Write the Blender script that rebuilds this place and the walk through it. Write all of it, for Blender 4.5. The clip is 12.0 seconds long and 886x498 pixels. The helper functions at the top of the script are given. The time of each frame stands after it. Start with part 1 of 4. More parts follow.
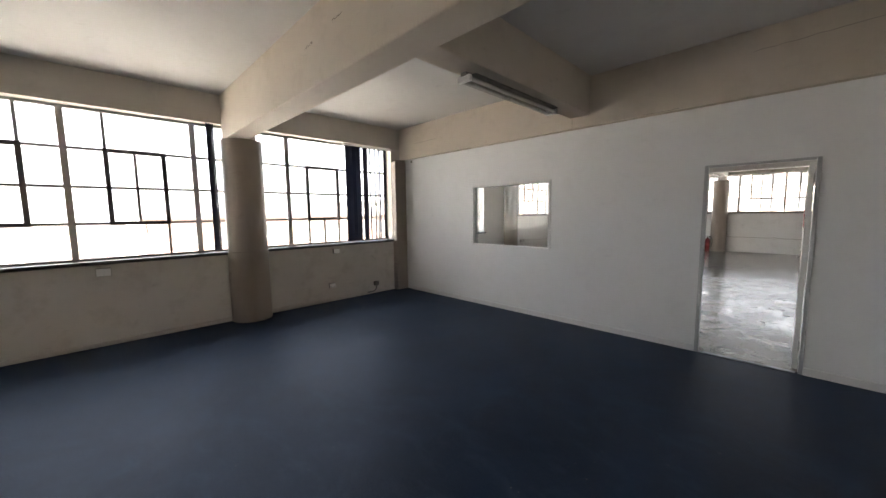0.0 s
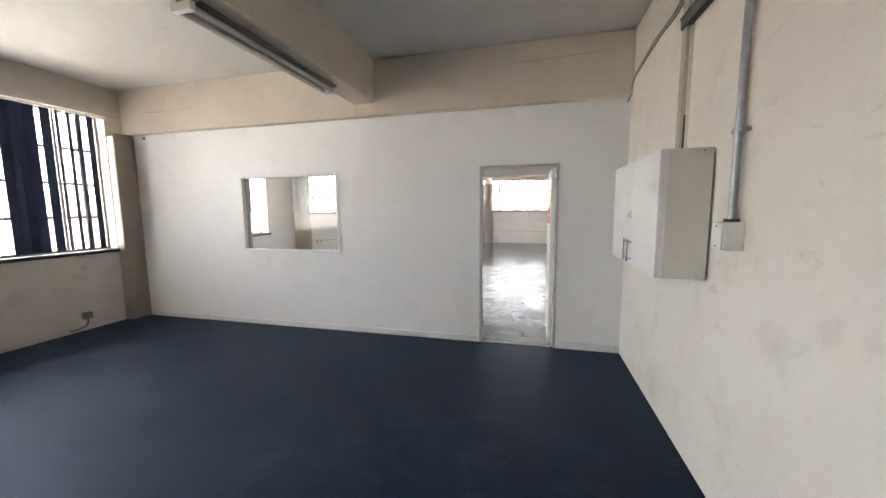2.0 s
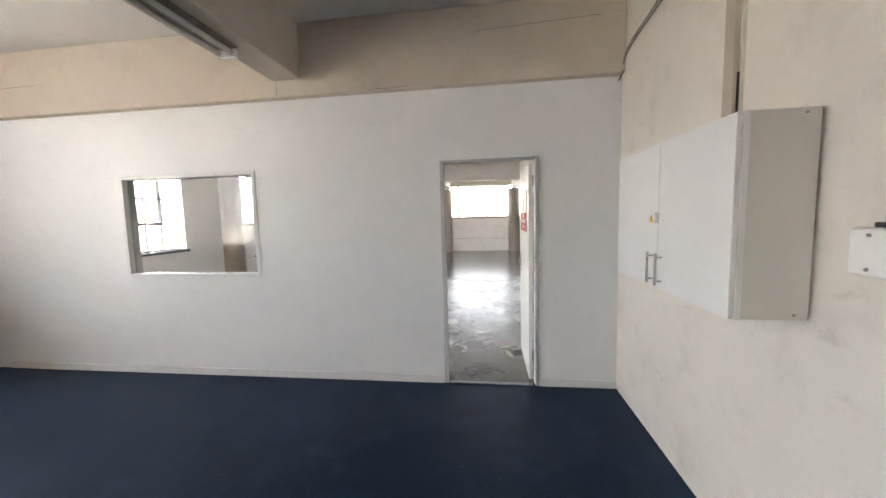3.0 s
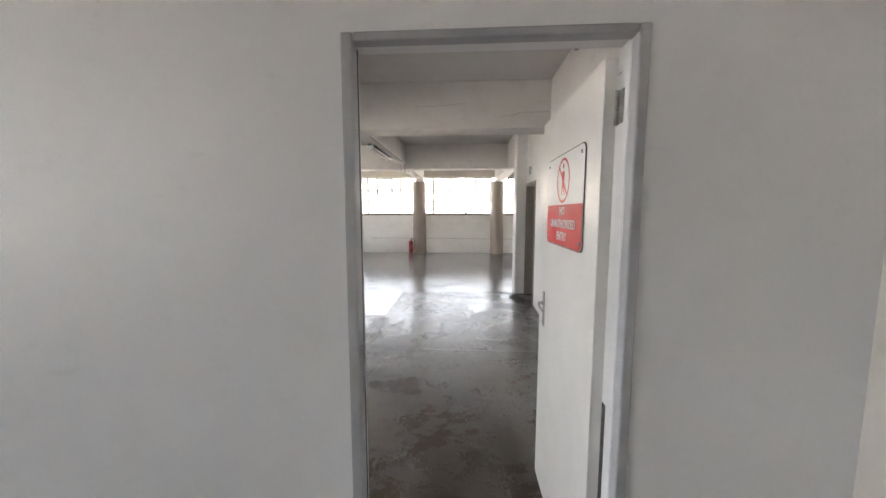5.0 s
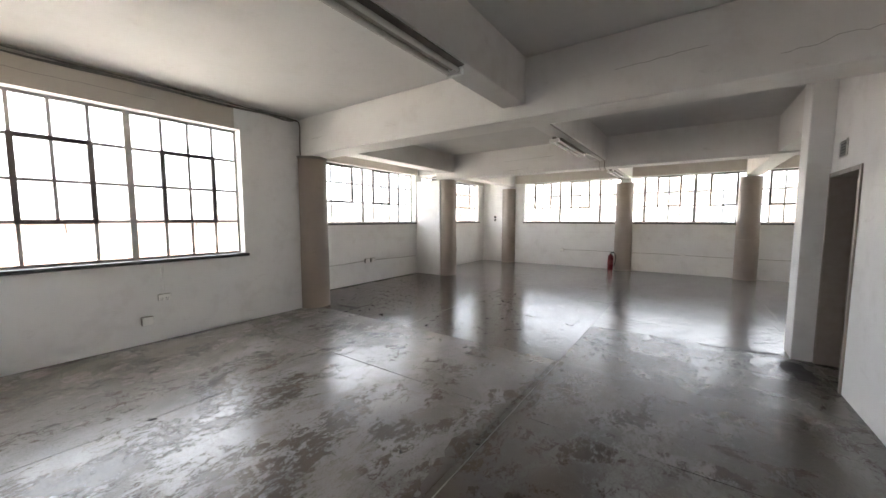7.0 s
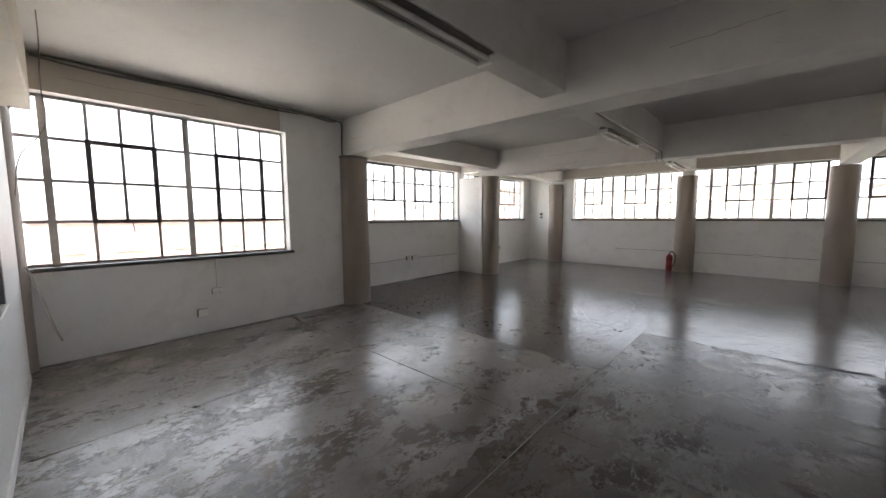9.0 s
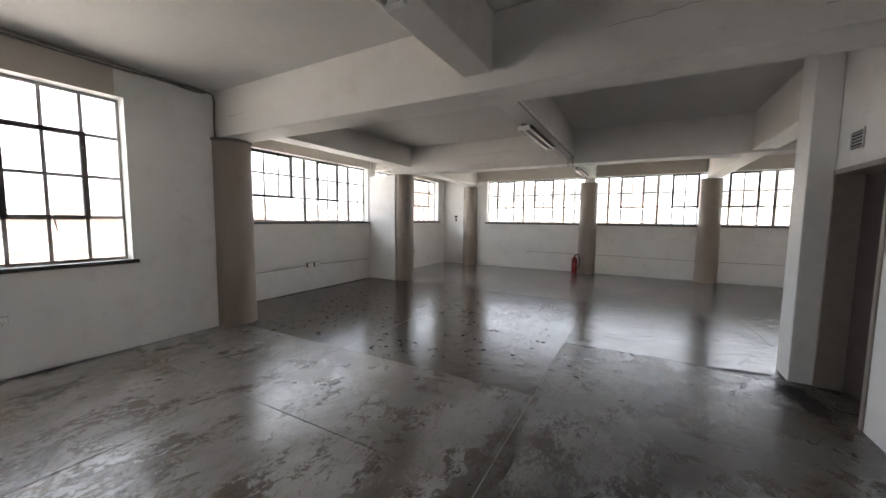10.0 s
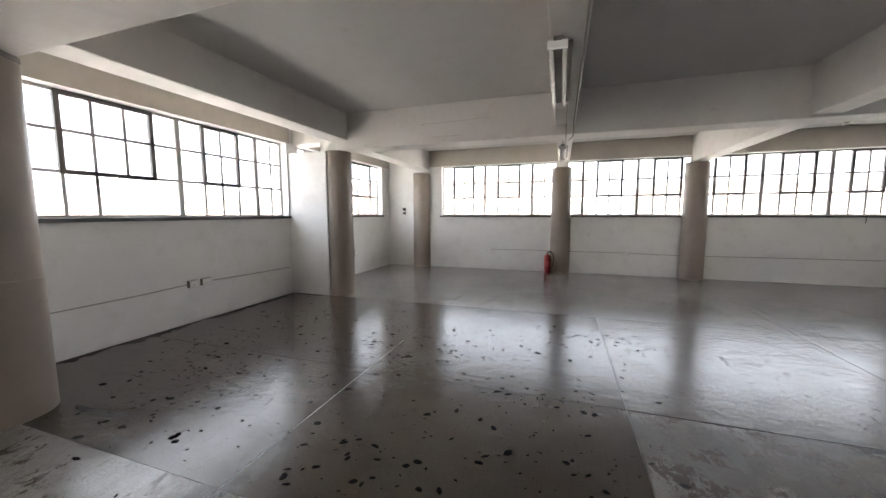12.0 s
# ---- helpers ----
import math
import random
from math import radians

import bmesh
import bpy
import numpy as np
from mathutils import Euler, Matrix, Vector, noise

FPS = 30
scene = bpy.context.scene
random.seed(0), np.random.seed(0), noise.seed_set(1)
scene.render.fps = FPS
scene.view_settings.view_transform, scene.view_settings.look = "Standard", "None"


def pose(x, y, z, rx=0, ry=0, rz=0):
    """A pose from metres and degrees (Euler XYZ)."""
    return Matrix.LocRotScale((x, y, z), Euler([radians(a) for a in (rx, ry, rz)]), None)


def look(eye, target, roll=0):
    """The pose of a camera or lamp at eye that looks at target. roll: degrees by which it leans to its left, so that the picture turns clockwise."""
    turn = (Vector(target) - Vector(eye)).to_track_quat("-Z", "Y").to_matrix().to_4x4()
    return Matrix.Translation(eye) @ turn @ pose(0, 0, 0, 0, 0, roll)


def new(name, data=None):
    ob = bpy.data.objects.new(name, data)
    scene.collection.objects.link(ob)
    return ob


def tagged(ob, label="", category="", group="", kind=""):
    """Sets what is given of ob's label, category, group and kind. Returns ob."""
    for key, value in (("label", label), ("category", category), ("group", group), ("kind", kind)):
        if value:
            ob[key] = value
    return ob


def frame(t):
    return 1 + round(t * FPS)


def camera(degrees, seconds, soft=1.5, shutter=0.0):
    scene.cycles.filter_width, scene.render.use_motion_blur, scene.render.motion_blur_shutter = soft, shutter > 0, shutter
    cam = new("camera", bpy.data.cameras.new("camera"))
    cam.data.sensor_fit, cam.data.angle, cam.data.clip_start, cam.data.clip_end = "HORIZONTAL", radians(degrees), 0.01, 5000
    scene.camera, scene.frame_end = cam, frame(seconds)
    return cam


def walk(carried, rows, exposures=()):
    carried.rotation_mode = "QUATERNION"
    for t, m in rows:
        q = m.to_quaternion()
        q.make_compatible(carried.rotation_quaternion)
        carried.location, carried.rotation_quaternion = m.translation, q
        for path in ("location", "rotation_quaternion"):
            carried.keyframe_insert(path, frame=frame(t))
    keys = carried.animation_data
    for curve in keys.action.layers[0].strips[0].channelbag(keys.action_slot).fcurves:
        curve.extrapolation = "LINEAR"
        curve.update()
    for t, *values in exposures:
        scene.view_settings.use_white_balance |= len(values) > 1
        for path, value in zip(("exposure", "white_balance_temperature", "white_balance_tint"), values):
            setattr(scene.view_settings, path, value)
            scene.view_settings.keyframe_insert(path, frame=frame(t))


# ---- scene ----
cam = camera(102.9, 12.0)
PATH = [
    (0, (-0.795, -4.766, 1.602), (-2.206, -3.363, 1.399), -0.7),
    (0.5, (-0.848, -4.705, 1.596), (-1.905, -3.019, 1.399), -0.7),
    (1, (-0.882, -4.631, 1.601), (-1.617, -2.78, 1.42), -0.1),
    (1.5, (-0.912, -4.414, 1.593), (-1.549, -2.523, 1.451), -0.4),
    (2, (-0.961, -4.092, 1.593), (-1.444, -2.165, 1.368), -0.5),
    (2.5, (-1.079, -3.674, 1.587), (-1.428, -1.714, 1.389), -0.3),
    (3, (-1.118, -3.211, 1.582), (-1.374, -1.237, 1.396), -1.5),
    (3.2, (-1.11, -2.994, 1.594), (-1.353, -1.02, 1.383), -1.3),
    (4.8, (-1.177, -1.278, 1.564), (-1.337, 0.698, 1.302), 0.2),
    (5, (-1.179, -1.066, 1.559), (-1.306, 0.919, 1.352), 0.0),
    (5.5, (-1.155, -0.61, 1.578), (-1.356, 1.372, 1.404), -0.8),
    (6, (-1.139, -0.195, 1.589), (-1.491, 1.763, 1.38), -0.4),
    (6.5, (-1.205, 0.089, 1.585), (-1.744, 2.009, 1.431), 0.6),
    (7, (-1.247, 0.191, 1.601), (-2.389, 1.824, 1.432), -0.0),
    (7.2, (-1.223, 0.129, 1.553), (-2.677, 1.49, 1.365), 0.3),
    (8.8, (-1.183, 0.306, 1.618), (-2.644, 1.659, 1.436), -0.1),
    (9, (-1.201, 0.386, 1.606), (-2.551, 1.851, 1.423), -0.3),
    (9.5, (-1.391, 0.673, 1.595), (-2.455, 2.36, 1.447), 0.5),
    (10, (-1.636, 1.013, 1.595), (-2.594, 2.76, 1.425), 0.6),
    (10.5, (-1.894, 1.397, 1.609), (-2.803, 3.172, 1.452), 0.5),
    (11, (-2.24, 1.787, 1.611), (-2.985, 3.639, 1.478), -0.7),
    (11.5, (-2.556, 2.285, 1.571), (-3.206, 4.172, 1.435), -0.8),
    (12, (-2.924, 2.767, 1.549), (-3.556, 4.653, 1.349), -0.1),
]
EXPOSURES = [(0, 5.30, 6750, 10), (0.5, 5.70, 6750, 10), (1, 5.90, 6750, 10), (2.5, 6.28, 6750, 10), (5, 5.85, 6650, 10), (5.5, 5.78, 6650, 10), (6, 5.9, 6650, 10), (6.5, 5.75, 6650, 10), (7.2, 5.2, 6550, 10), (9, 4.64, 6500, 10), (10, 4.83, 6480, 10), (11, 5.28, 6420, 10), (12, 5.15, 6400, 10)]
walk(cam, [(t, look(eye, target, roll)) for t, eye, target, roll in PATH], EXPOSURES)

# ---- world and sun ----
world = bpy.data.worlds.new("world")
scene.world = world
world.use_nodes = True
wn, wl = world.node_tree.nodes, world.node_tree.links
sky = wn.new("ShaderNodeTexSky")
sky.sky_type, sky.sun_disc = "NISHITA", False
sky.sun_elevation, sky.sun_rotation = radians(52), radians(140)
sky.air_density, sky.dust_density, sky.ozone_density = 0.6, 8.0, 0.6
wn["Background"].inputs["Strength"].default_value = 0.15
haze = wn.new("ShaderNodeMix")  # thin even overcast over the clear sky
haze.data_type = "RGBA"
haze.inputs[0].default_value, haze.inputs[7].default_value = 0.75, (3.0, 3.03, 3.08, 1)
wl.new(sky.outputs[0], haze.inputs[6])
wl.new(haze.outputs[2], wn["Background"].inputs["Color"])
sun_data = bpy.data.lights.new("sun", "SUN")
sun_data.energy, sun_data.angle, sun_data.color = 3.0, radians(10), (1.0, 0.95, 0.88)
sun = new("sun", sun_data)
sun.matrix_world = look((30, -36, 60), (0, 0, 0))


# ---- materials ----
def ramp(nt, fac, stops):
    r = nt.nodes.new("ShaderNodeValToRGB")
    while len(r.color_ramp.elements) < len(stops):
        r.color_ramp.elements.new(0.5)
    for e, (p, c) in zip(r.color_ramp.elements, stops):
        e.position, e.color = p, (*c, 1) if len(c) == 3 else c
    nt.links.new(fac, r.inputs[0])
    return r.outputs[0]


def noise_tex(nt, scale, detail=5, rough=0.55, stretch=None, distortion=0.0):
    tc = nt.nodes.new("ShaderNodeTexCoord")
    out = tc.outputs["Object"]
    if stretch:
        mp = nt.nodes.new("ShaderNodeMapping")
        mp.inputs["Scale"].default_value = stretch
        nt.links.new(out, mp.inputs[0])
        out = mp.outputs[0]
    n = nt.nodes.new("ShaderNodeTexNoise")
    n.inputs["Scale"].default_value, n.inputs["Detail"].default_value = scale, detail
    n.inputs["Roughness"].default_value, n.inputs["Distortion"].default_value = rough, distortion
    nt.links.new(out, n.inputs["Vector"])
    return n.outputs["Fac"]


def mix(nt, fac, a, b, mode="MIX"):
    m = nt.nodes.new("ShaderNodeMix")
    m.data_type, m.blend_type = "RGBA", mode
    for i, v in ((0, fac), (6, a), (7, b)):
        if hasattr(v, "is_linked"):
            nt.links.new(v, m.inputs[i])
        else:
            m.inputs[i].default_value = v if i == 0 else (*v, 1)
    return m.outputs[2]


def value(nt, op, a, b):
    m = nt.nodes.new("ShaderNodeMath")
    m.operation = op
    for i, v in enumerate((a, b)):
        if hasattr(v, "is_linked"):
            nt.links.new(v, m.inputs[i])
        else:
            m.inputs[i].default_value = v
    return m.outputs[0]


def material(name, color, rough=0.5, metal=0.0):
    m = bpy.data.materials.new(name)
    m.use_nodes = True
    b = m.node_tree.nodes["Principled BSDF"]
    b.inputs["Base Color"].default_value = (*color, 1)
    b.inputs["Roughness"].default_value, b.inputs["Metallic"].default_value = rough, metal
    return m, m.node_tree, b


def bump(nt, b, height, strength=0.2, distance=0.01):
    n = nt.nodes.new("ShaderNodeBump")
    n.inputs["Strength"].default_value, n.inputs["Distance"].default_value = strength, distance
    nt.links.new(height, n.inputs["Height"])
    nt.links.new(n.outputs[0], b.inputs["Normal"])


def painted(name, base, dirt, rough=0.6, amount=0.5, relief=0.25, streak=None):
    """Hand-painted plaster: broad tone drift, smudges and roller relief."""
    m, nt, b = material(name, base, rough)
    broad = ramp(nt, noise_tex(nt, 0.7, 4, 0.6), [(0.35, (0, 0, 0)), (0.75, (1, 1, 1))])
    smudge = ramp(nt, noise_tex(nt, 3.1, 8, 0.65, streak), [(0.52, (0, 0, 0)), (0.8, (1, 1, 1))])
    c = mix(nt, value(nt, "MULTIPLY", broad, 0.35 * amount), base, dirt)
    c = mix(nt, value(nt, "MULTIPLY", smudge, 0.6 * amount), c, dirt)
    scuff = ramp(nt, noise_tex(nt, 5.5, 9, 0.7, (0.6, 0.6, 1.5), 0.6), [(0.61, (0, 0, 0)), (0.70, (1, 1, 1))])
    c = mix(nt, value(nt, "MULTIPLY", scuff, 0.32 * amount), c, tuple(0.6 * v for v in dirt))
    nt.links.new(c, b.inputs["Base Color"])
    nt.links.new(value(nt, "ADD", value(nt, "MULTIPLY", smudge, 0.18), rough - 0.06), b.inputs["Roughness"])
    fine, coarse = noise_tex(nt, 160, 3), noise_tex(nt, 9, 4)
    bump(nt, b, value(nt, "ADD", fine, value(nt, "MULTIPLY", coarse, 3.0)), relief, 0.004)
    return m


def plain(name, color, rough=0.5, metal=0.0, drift=0.15, scale=12, relief=0.0):
    m, nt, b = material(name, color, rough, metal)
    f = ramp(nt, noise_tex(nt, scale, 6), [(0.35, (0, 0, 0)), (0.7, (1, 1, 1))])
    nt.links.new(mix(nt, value(nt, "MULTIPLY", f, drift), color, tuple(0.55 * v for v in color)), b.inputs["Base Color"])
    r = value(nt, "ADD", value(nt, "MULTIPLY", f, 0.15), rough - 0.05)
    nt.links.new(r, b.inputs["Roughness"])
    if relief:
        bump(nt, b, noise_tex(nt, scale * 8, 4), relief, 0.003)
    return m


WHITE_WALL = painted("white_wall_paint", (0.84, 0.84, 0.83), (0.50, 0.47, 0.43), 0.55, 0.55)
CREAM_WALL = painted("cream_wall_paint", (0.83, 0.79, 0.72), (0.50, 0.44, 0.36), 0.6, 0.75)
PARTITION_WALL = painted("partition_paint", (0.83, 0.84, 0.85), (0.60, 0.60, 0.60), 0.5, 0.35, 0.12)
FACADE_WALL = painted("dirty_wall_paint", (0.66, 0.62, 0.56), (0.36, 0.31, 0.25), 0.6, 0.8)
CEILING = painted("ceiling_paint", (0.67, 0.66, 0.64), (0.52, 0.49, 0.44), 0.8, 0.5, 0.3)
BEAM = painted("beam_paint", (0.76, 0.745, 0.72), (0.55, 0.50, 0.44), 0.6, 0.7, 0.45)
OFFICE_BEAM = painted("old_cream_beam_paint", (0.64, 0.575, 0.49), (0.44, 0.38, 0.31), 0.65, 0.7, 0.45)
COLUMN = painted("column_paint", (0.32, 0.27, 0.23), (0.19, 0.15, 0.12), 0.45, 0.8, 0.2, (1, 1, 0.3))
EDGE = painted("lintel_paint", (0.56, 0.52, 0.46), (0.38, 0.34, 0.29), 0.7, 0.6)
STEEL_GREY = plain("grey_steel_paint", (0.46, 0.47, 0.49), 0.4, 0.0, 0.2)
WINDOW_STEEL = plain("old_window_steel", (0.50, 0.48, 0.46), 0.6, 0.0, 0.45, 20)
WINDOW_DARK = plain("dark_window_steel", (0.13, 0.115, 0.105), 0.5, 0.0, 0.3, 20)
SILL_DARK = plain("dark_sill", (0.055, 0.055, 0.06), 0.4, 0.0, 0.3)
TRIM_WHITE = plain("white_gloss_trim", (0.80, 0.80, 0.80), 0.35, 0.0, 0.12)
BOARD_WHITE = plain("white_melamine", (0.82, 0.82, 0.81), 0.45, 0.0, 0.05, 5)
CABINET_SIDE = plain("beige_melamine", (0.74, 0.72, 0.66), 0.4, 0.0, 0.08, 5)
CHROME = plain("brushed_steel", (0.40, 0.39, 0.38), 0.3, 1.0, 0.2, 40)
GALV = plain("galvanised_steel", (0.37, 0.38, 0.40), 0.4, 0.9, 0.35, 30)
HINGE_STEEL = plain("tarnished_hinge_steel", (0.36, 0.35, 0.33), 0.4, 0.7, 0.4, 40)
PLASTIC_WHITE = plain("white_plastic", (0.90, 0.89, 0.86), 0.35, 0.0, 0.1)
# shade round the sockets is put into this darker back box colour
SOCKET_BACK = plain("shaded_plastic", (0.34, 0.32, 0.29), 0.5, 0.0, 0.3)
BLACK = plain("black_rubber", (0.02, 0.02, 0.02), 0.5)
CABLE = plain("cable_sheath", (0.20, 0.19, 0.18), 0.6, 0, 0.3)
# darkened so each conduit carries the shadow line it throws on the wall
CONDUIT = plain("shadowed_conduit_paint", (0.36, 0.335, 0.30), 0.6, 0, 0.3)
CABLE_WHITE = plain("white_cable", (0.50, 0.47, 0.42), 0.5, 0, 0.2)
RED = plain("red_enamel", (0.20, 0.010, 0.016), 0.3, 0.0, 0.2)
SIGN_RED = plain("sign_red", (0.55, 0.015, 0.02), 0.5, 0.0, 0.05)
SIGN_WHITE = plain("sign_white", (0.80, 0.80, 0.80), 0.45, 0.0, 0.04)
YELLOW = plain("warning_yellow", (0.75, 0.55, 0.03), 0.4)
DOOR_WHITE = plain("white_door_paint", (0.79, 0.78, 0.75), 0.35, 0, 0.1, 4)
DOOR_DARK = plain("dark_brown_door", (0.058, 0.042, 0.035), 0.5, 0, 0.3, 6)
TUBE = plain("fluorescent_tube_glass", (0.55, 0.53, 0.50), 0.2)


def carpet_material():
    m, nt, b = material("navy_carpet", (0.02, 0.03, 0.06), 0.45)
    broad = ramp(nt, noise_tex(nt, 0.9, 6, 0.65, None, 0.6), [(0.38, (0, 0, 0)), (0.64, (1, 1, 1))])
    fleck = ramp(nt, noise_tex(nt, 75, 6, 0.8), [(0.42, (0, 0, 0)), (0.60, (1, 1, 1))])
    c = mix(nt, broad, (0.004, 0.008, 0.018), (0.012, 0.022, 0.046))
    c = mix(nt, value(nt, "MULTIPLY", fleck, 0.6), c, (0.017, 0.030, 0.056))
    trodden = ramp(nt, noise_tex(nt, 2.6, 9, 0.72, (1.0, 1.5, 1.0), 0.5), [(0.50, (0, 0, 0)), (0.68, (1, 1, 1))])
    c = mix(nt, value(nt, "MULTIPLY", trodden, 0.5), c, (0.044, 0.064, 0.098))
    crumbs = ramp(nt, noise_tex(nt, 38, 2, 0.4), [(0.74, (0, 0, 0)), (0.77, (1, 1, 1))])
    c = mix(nt, value(nt, "MULTIPLY", crumbs, 0.6), c, (0.14, 0.14, 0.15))
    nt.links.new(c, b.inputs["Base Color"])
    nt.links.new(value(nt, "ADD", value(nt, "MULTIPLY", trodden, 0.12), 0.54), b.inputs["Roughness"])
    b.inputs["Specular IOR Level"].default_value = 0.30
    b.inputs["Specular Tint"].default_value = (0.27, 0.52, 1.0, 1)
    bump(nt, b, noise_tex(nt, 300, 3, 0.7), 0.35, 0.003)
    return m


JOINT = plain("floor_joint", (0.27, 0.25, 0.23), 0.8, 0, 0.3, 30)


def glass_material(name, tint):
    """Thin window glass: clear or tinted straight through, mirror-like at a slant."""
    m, nt, b = material(name, tint, 0.0)
    nt.nodes.remove(b)
    clear, gloss = nt.nodes.new("ShaderNodeBsdfTransparent"), nt.nodes.new("ShaderNodeBsdfGlossy")
    clear.inputs["Color"].default_value = (*tint, 1)
    gloss.inputs["Roughness"].default_value = 0.02
    slant, both = nt.nodes.new("ShaderNodeLayerWeight"), nt.nodes.new("ShaderNodeMixShader")
    slant.inputs["Blend"].default_value = 0.5
    shine = value(nt, "ADD", value(nt, "MULTIPLY", value(nt, "POWER", slant.outputs["Facing"], 5.0), 0.6), 0.03)
    nt.links.new(shine, both.inputs[0])
    nt.links.new(clear.outputs[0], both.inputs[1])
    nt.links.new(gloss.outputs[0], both.inputs[2])
    nt.links.new(both.outputs[0], nt.nodes["Material Output"].inputs[0])
    return m


def blind_material():
    """Woven blind cloth that lets a little daylight through."""
    m, nt, b = material("navy_blind_fabric", (0.035, 0.042, 0.085), 0.75)
    weave = ramp(nt, noise_tex(nt, 60, 6), [(0.35, (0, 0, 0)), (0.7, (1, 1, 1))])
    nt.links.new(mix(nt, value(nt, "MULTIPLY", weave, 0.4), (0.035, 0.042, 0.085), (0.020, 0.024, 0.055)), b.inputs["Base Color"])
    thin = nt.nodes.new("ShaderNodeBsdfTranslucent")
    thin.inputs["Color"].default_value = (0.075, 0.085, 0.135, 1)
    both = nt.nodes.new("ShaderNodeMixShader")
    both.inputs[0].default_value = 0.36
    nt.links.new(b.outputs[0], both.inputs[1])
    nt.links.new(thin.outputs[0], both.inputs[2])
    nt.links.new(both.outputs[0], nt.nodes["Material Output"].inputs[0])
    return m


CARPET, BLIND = carpet_material(), blind_material()
# grey tint dims the bright sky seen through the outer panes
GLASS = glass_material("dimming_window_glass", (0.65, 0.655, 0.66))
CLEAR_GLASS = glass_material("clear_inner_glass", (0.965, 0.97, 0.97))


# ---- builders ----
def box(bm, x0, y0, z0, x1, y1, z1, bevel=0.0):
    g = bmesh.ops.create_cube(bm, size=1.0, matrix=Matrix.Translation(((x0 + x1) / 2, (y0 + y1) / 2, (z0 + z1) / 2)) @ Matrix.Diagonal((abs(x1 - x0), abs(y1 - y0), abs(z1 - z0), 1)))
    if bevel:
        es = list({e for v in g["verts"] for e in v.link_edges})
        bmesh.ops.bevel(bm, geom=es, offset=bevel, segments=2, affect="EDGES", profile=0.5)
    return bm


def boxes(*rows, bevel=0.0):
    bm = bmesh.new()
    for r in rows:
        box(bm, *r, bevel=bevel)
    return bm


def rod(bm, a, b, r, seg=12):
    a, b = Vector(a), Vector(b)
    m = Matrix.Translation((a + b) / 2) @ (b - a).to_track_quat("Z", "Y").to_matrix().to_4x4()
    bmesh.ops.create_cone(bm, cap_ends=True, segments=seg, radius1=r, radius2=r, depth=(b - a).length, matrix=m)
    return bm


def lathe(bm, profile, seg=32, at=(0, 0, 0)):
    """Turns (radius, height) pairs round z."""
    rings = []
    for r, z in profile:
        rings.append([bm.verts.new((at[0] + r * math.cos(k * math.tau / seg), at[1] + r * math.sin(k * math.tau / seg), at[2] + z)) for k in range(seg)])
    for lo, hi in zip(rings, rings[1:]):
        for k in range(seg):
            bm.faces.new((lo[k], lo[(k + 1) % seg], hi[(k + 1) % seg], hi[k]))
    bm.faces.new(rings[0][::-1])
    bm.faces.new(rings[-1])
    return bm


def part(name, bm, mat, parent=None, label="", smooth=False):
    me = bpy.data.meshes.new(name)
    bmesh.ops.recalc_face_normals(bm, faces=bm.faces)
    bm.to_mesh(me)
    bm.free()
    me.materials.append(mat)
    if smooth:
        me.polygons.foreach_set("use_smooth", [True] * len(me.polygons))
        me.set_sharp_from_angle(angle=radians(40))
    ob = new(name, me)
    if parent:
        ob.parent = parent
    if label:
        tagged(ob, label)
    return ob


def thing(name, at=(0, 0, 0), label="", category="", group="", kind="", turn=0):
    ob = new(name)
    ob.empty_display_size = 0.1
    ob.matrix_basis = pose(*at, 0, 0, turn)
    return tagged(ob, label, category, group, kind)


def tube(name, points, r, mat, parent=None, label="", smooth_ends=False):
    """A bent cable or pipe along a line of points."""
    cu = bpy.data.curves.new(name, "CURVE")
    cu.dimensions, cu.bevel_depth, cu.bevel_resolution, cu.use_fill_caps = "3D", r, 2, True
    sp = cu.splines.new("POLY" if smooth_ends else "BEZIER")
    pts = sp.points if smooth_ends else sp.bezier_points
    pts.add(len(points) - 1)
    for p, co in zip(pts, points):
        if smooth_ends:
            p.co = (*co, 1)
        else:
            p.co, p.handle_left_type, p.handle_right_type = co, "AUTO", "AUTO"
    tmp = bpy.data.objects.new(name, cu)
    scene.collection.objects.link(tmp)
    me = bpy.data.meshes.new_from_object(tmp.evaluated_get(bpy.context.evaluated_depsgraph_get()))
    bpy.data.objects.remove(tmp)
    me.materials.clear()
    me.materials.append(mat)
    ob = new(name, me)
    if parent:
        ob.parent = parent
    if label:
        tagged(ob, label)
    return ob


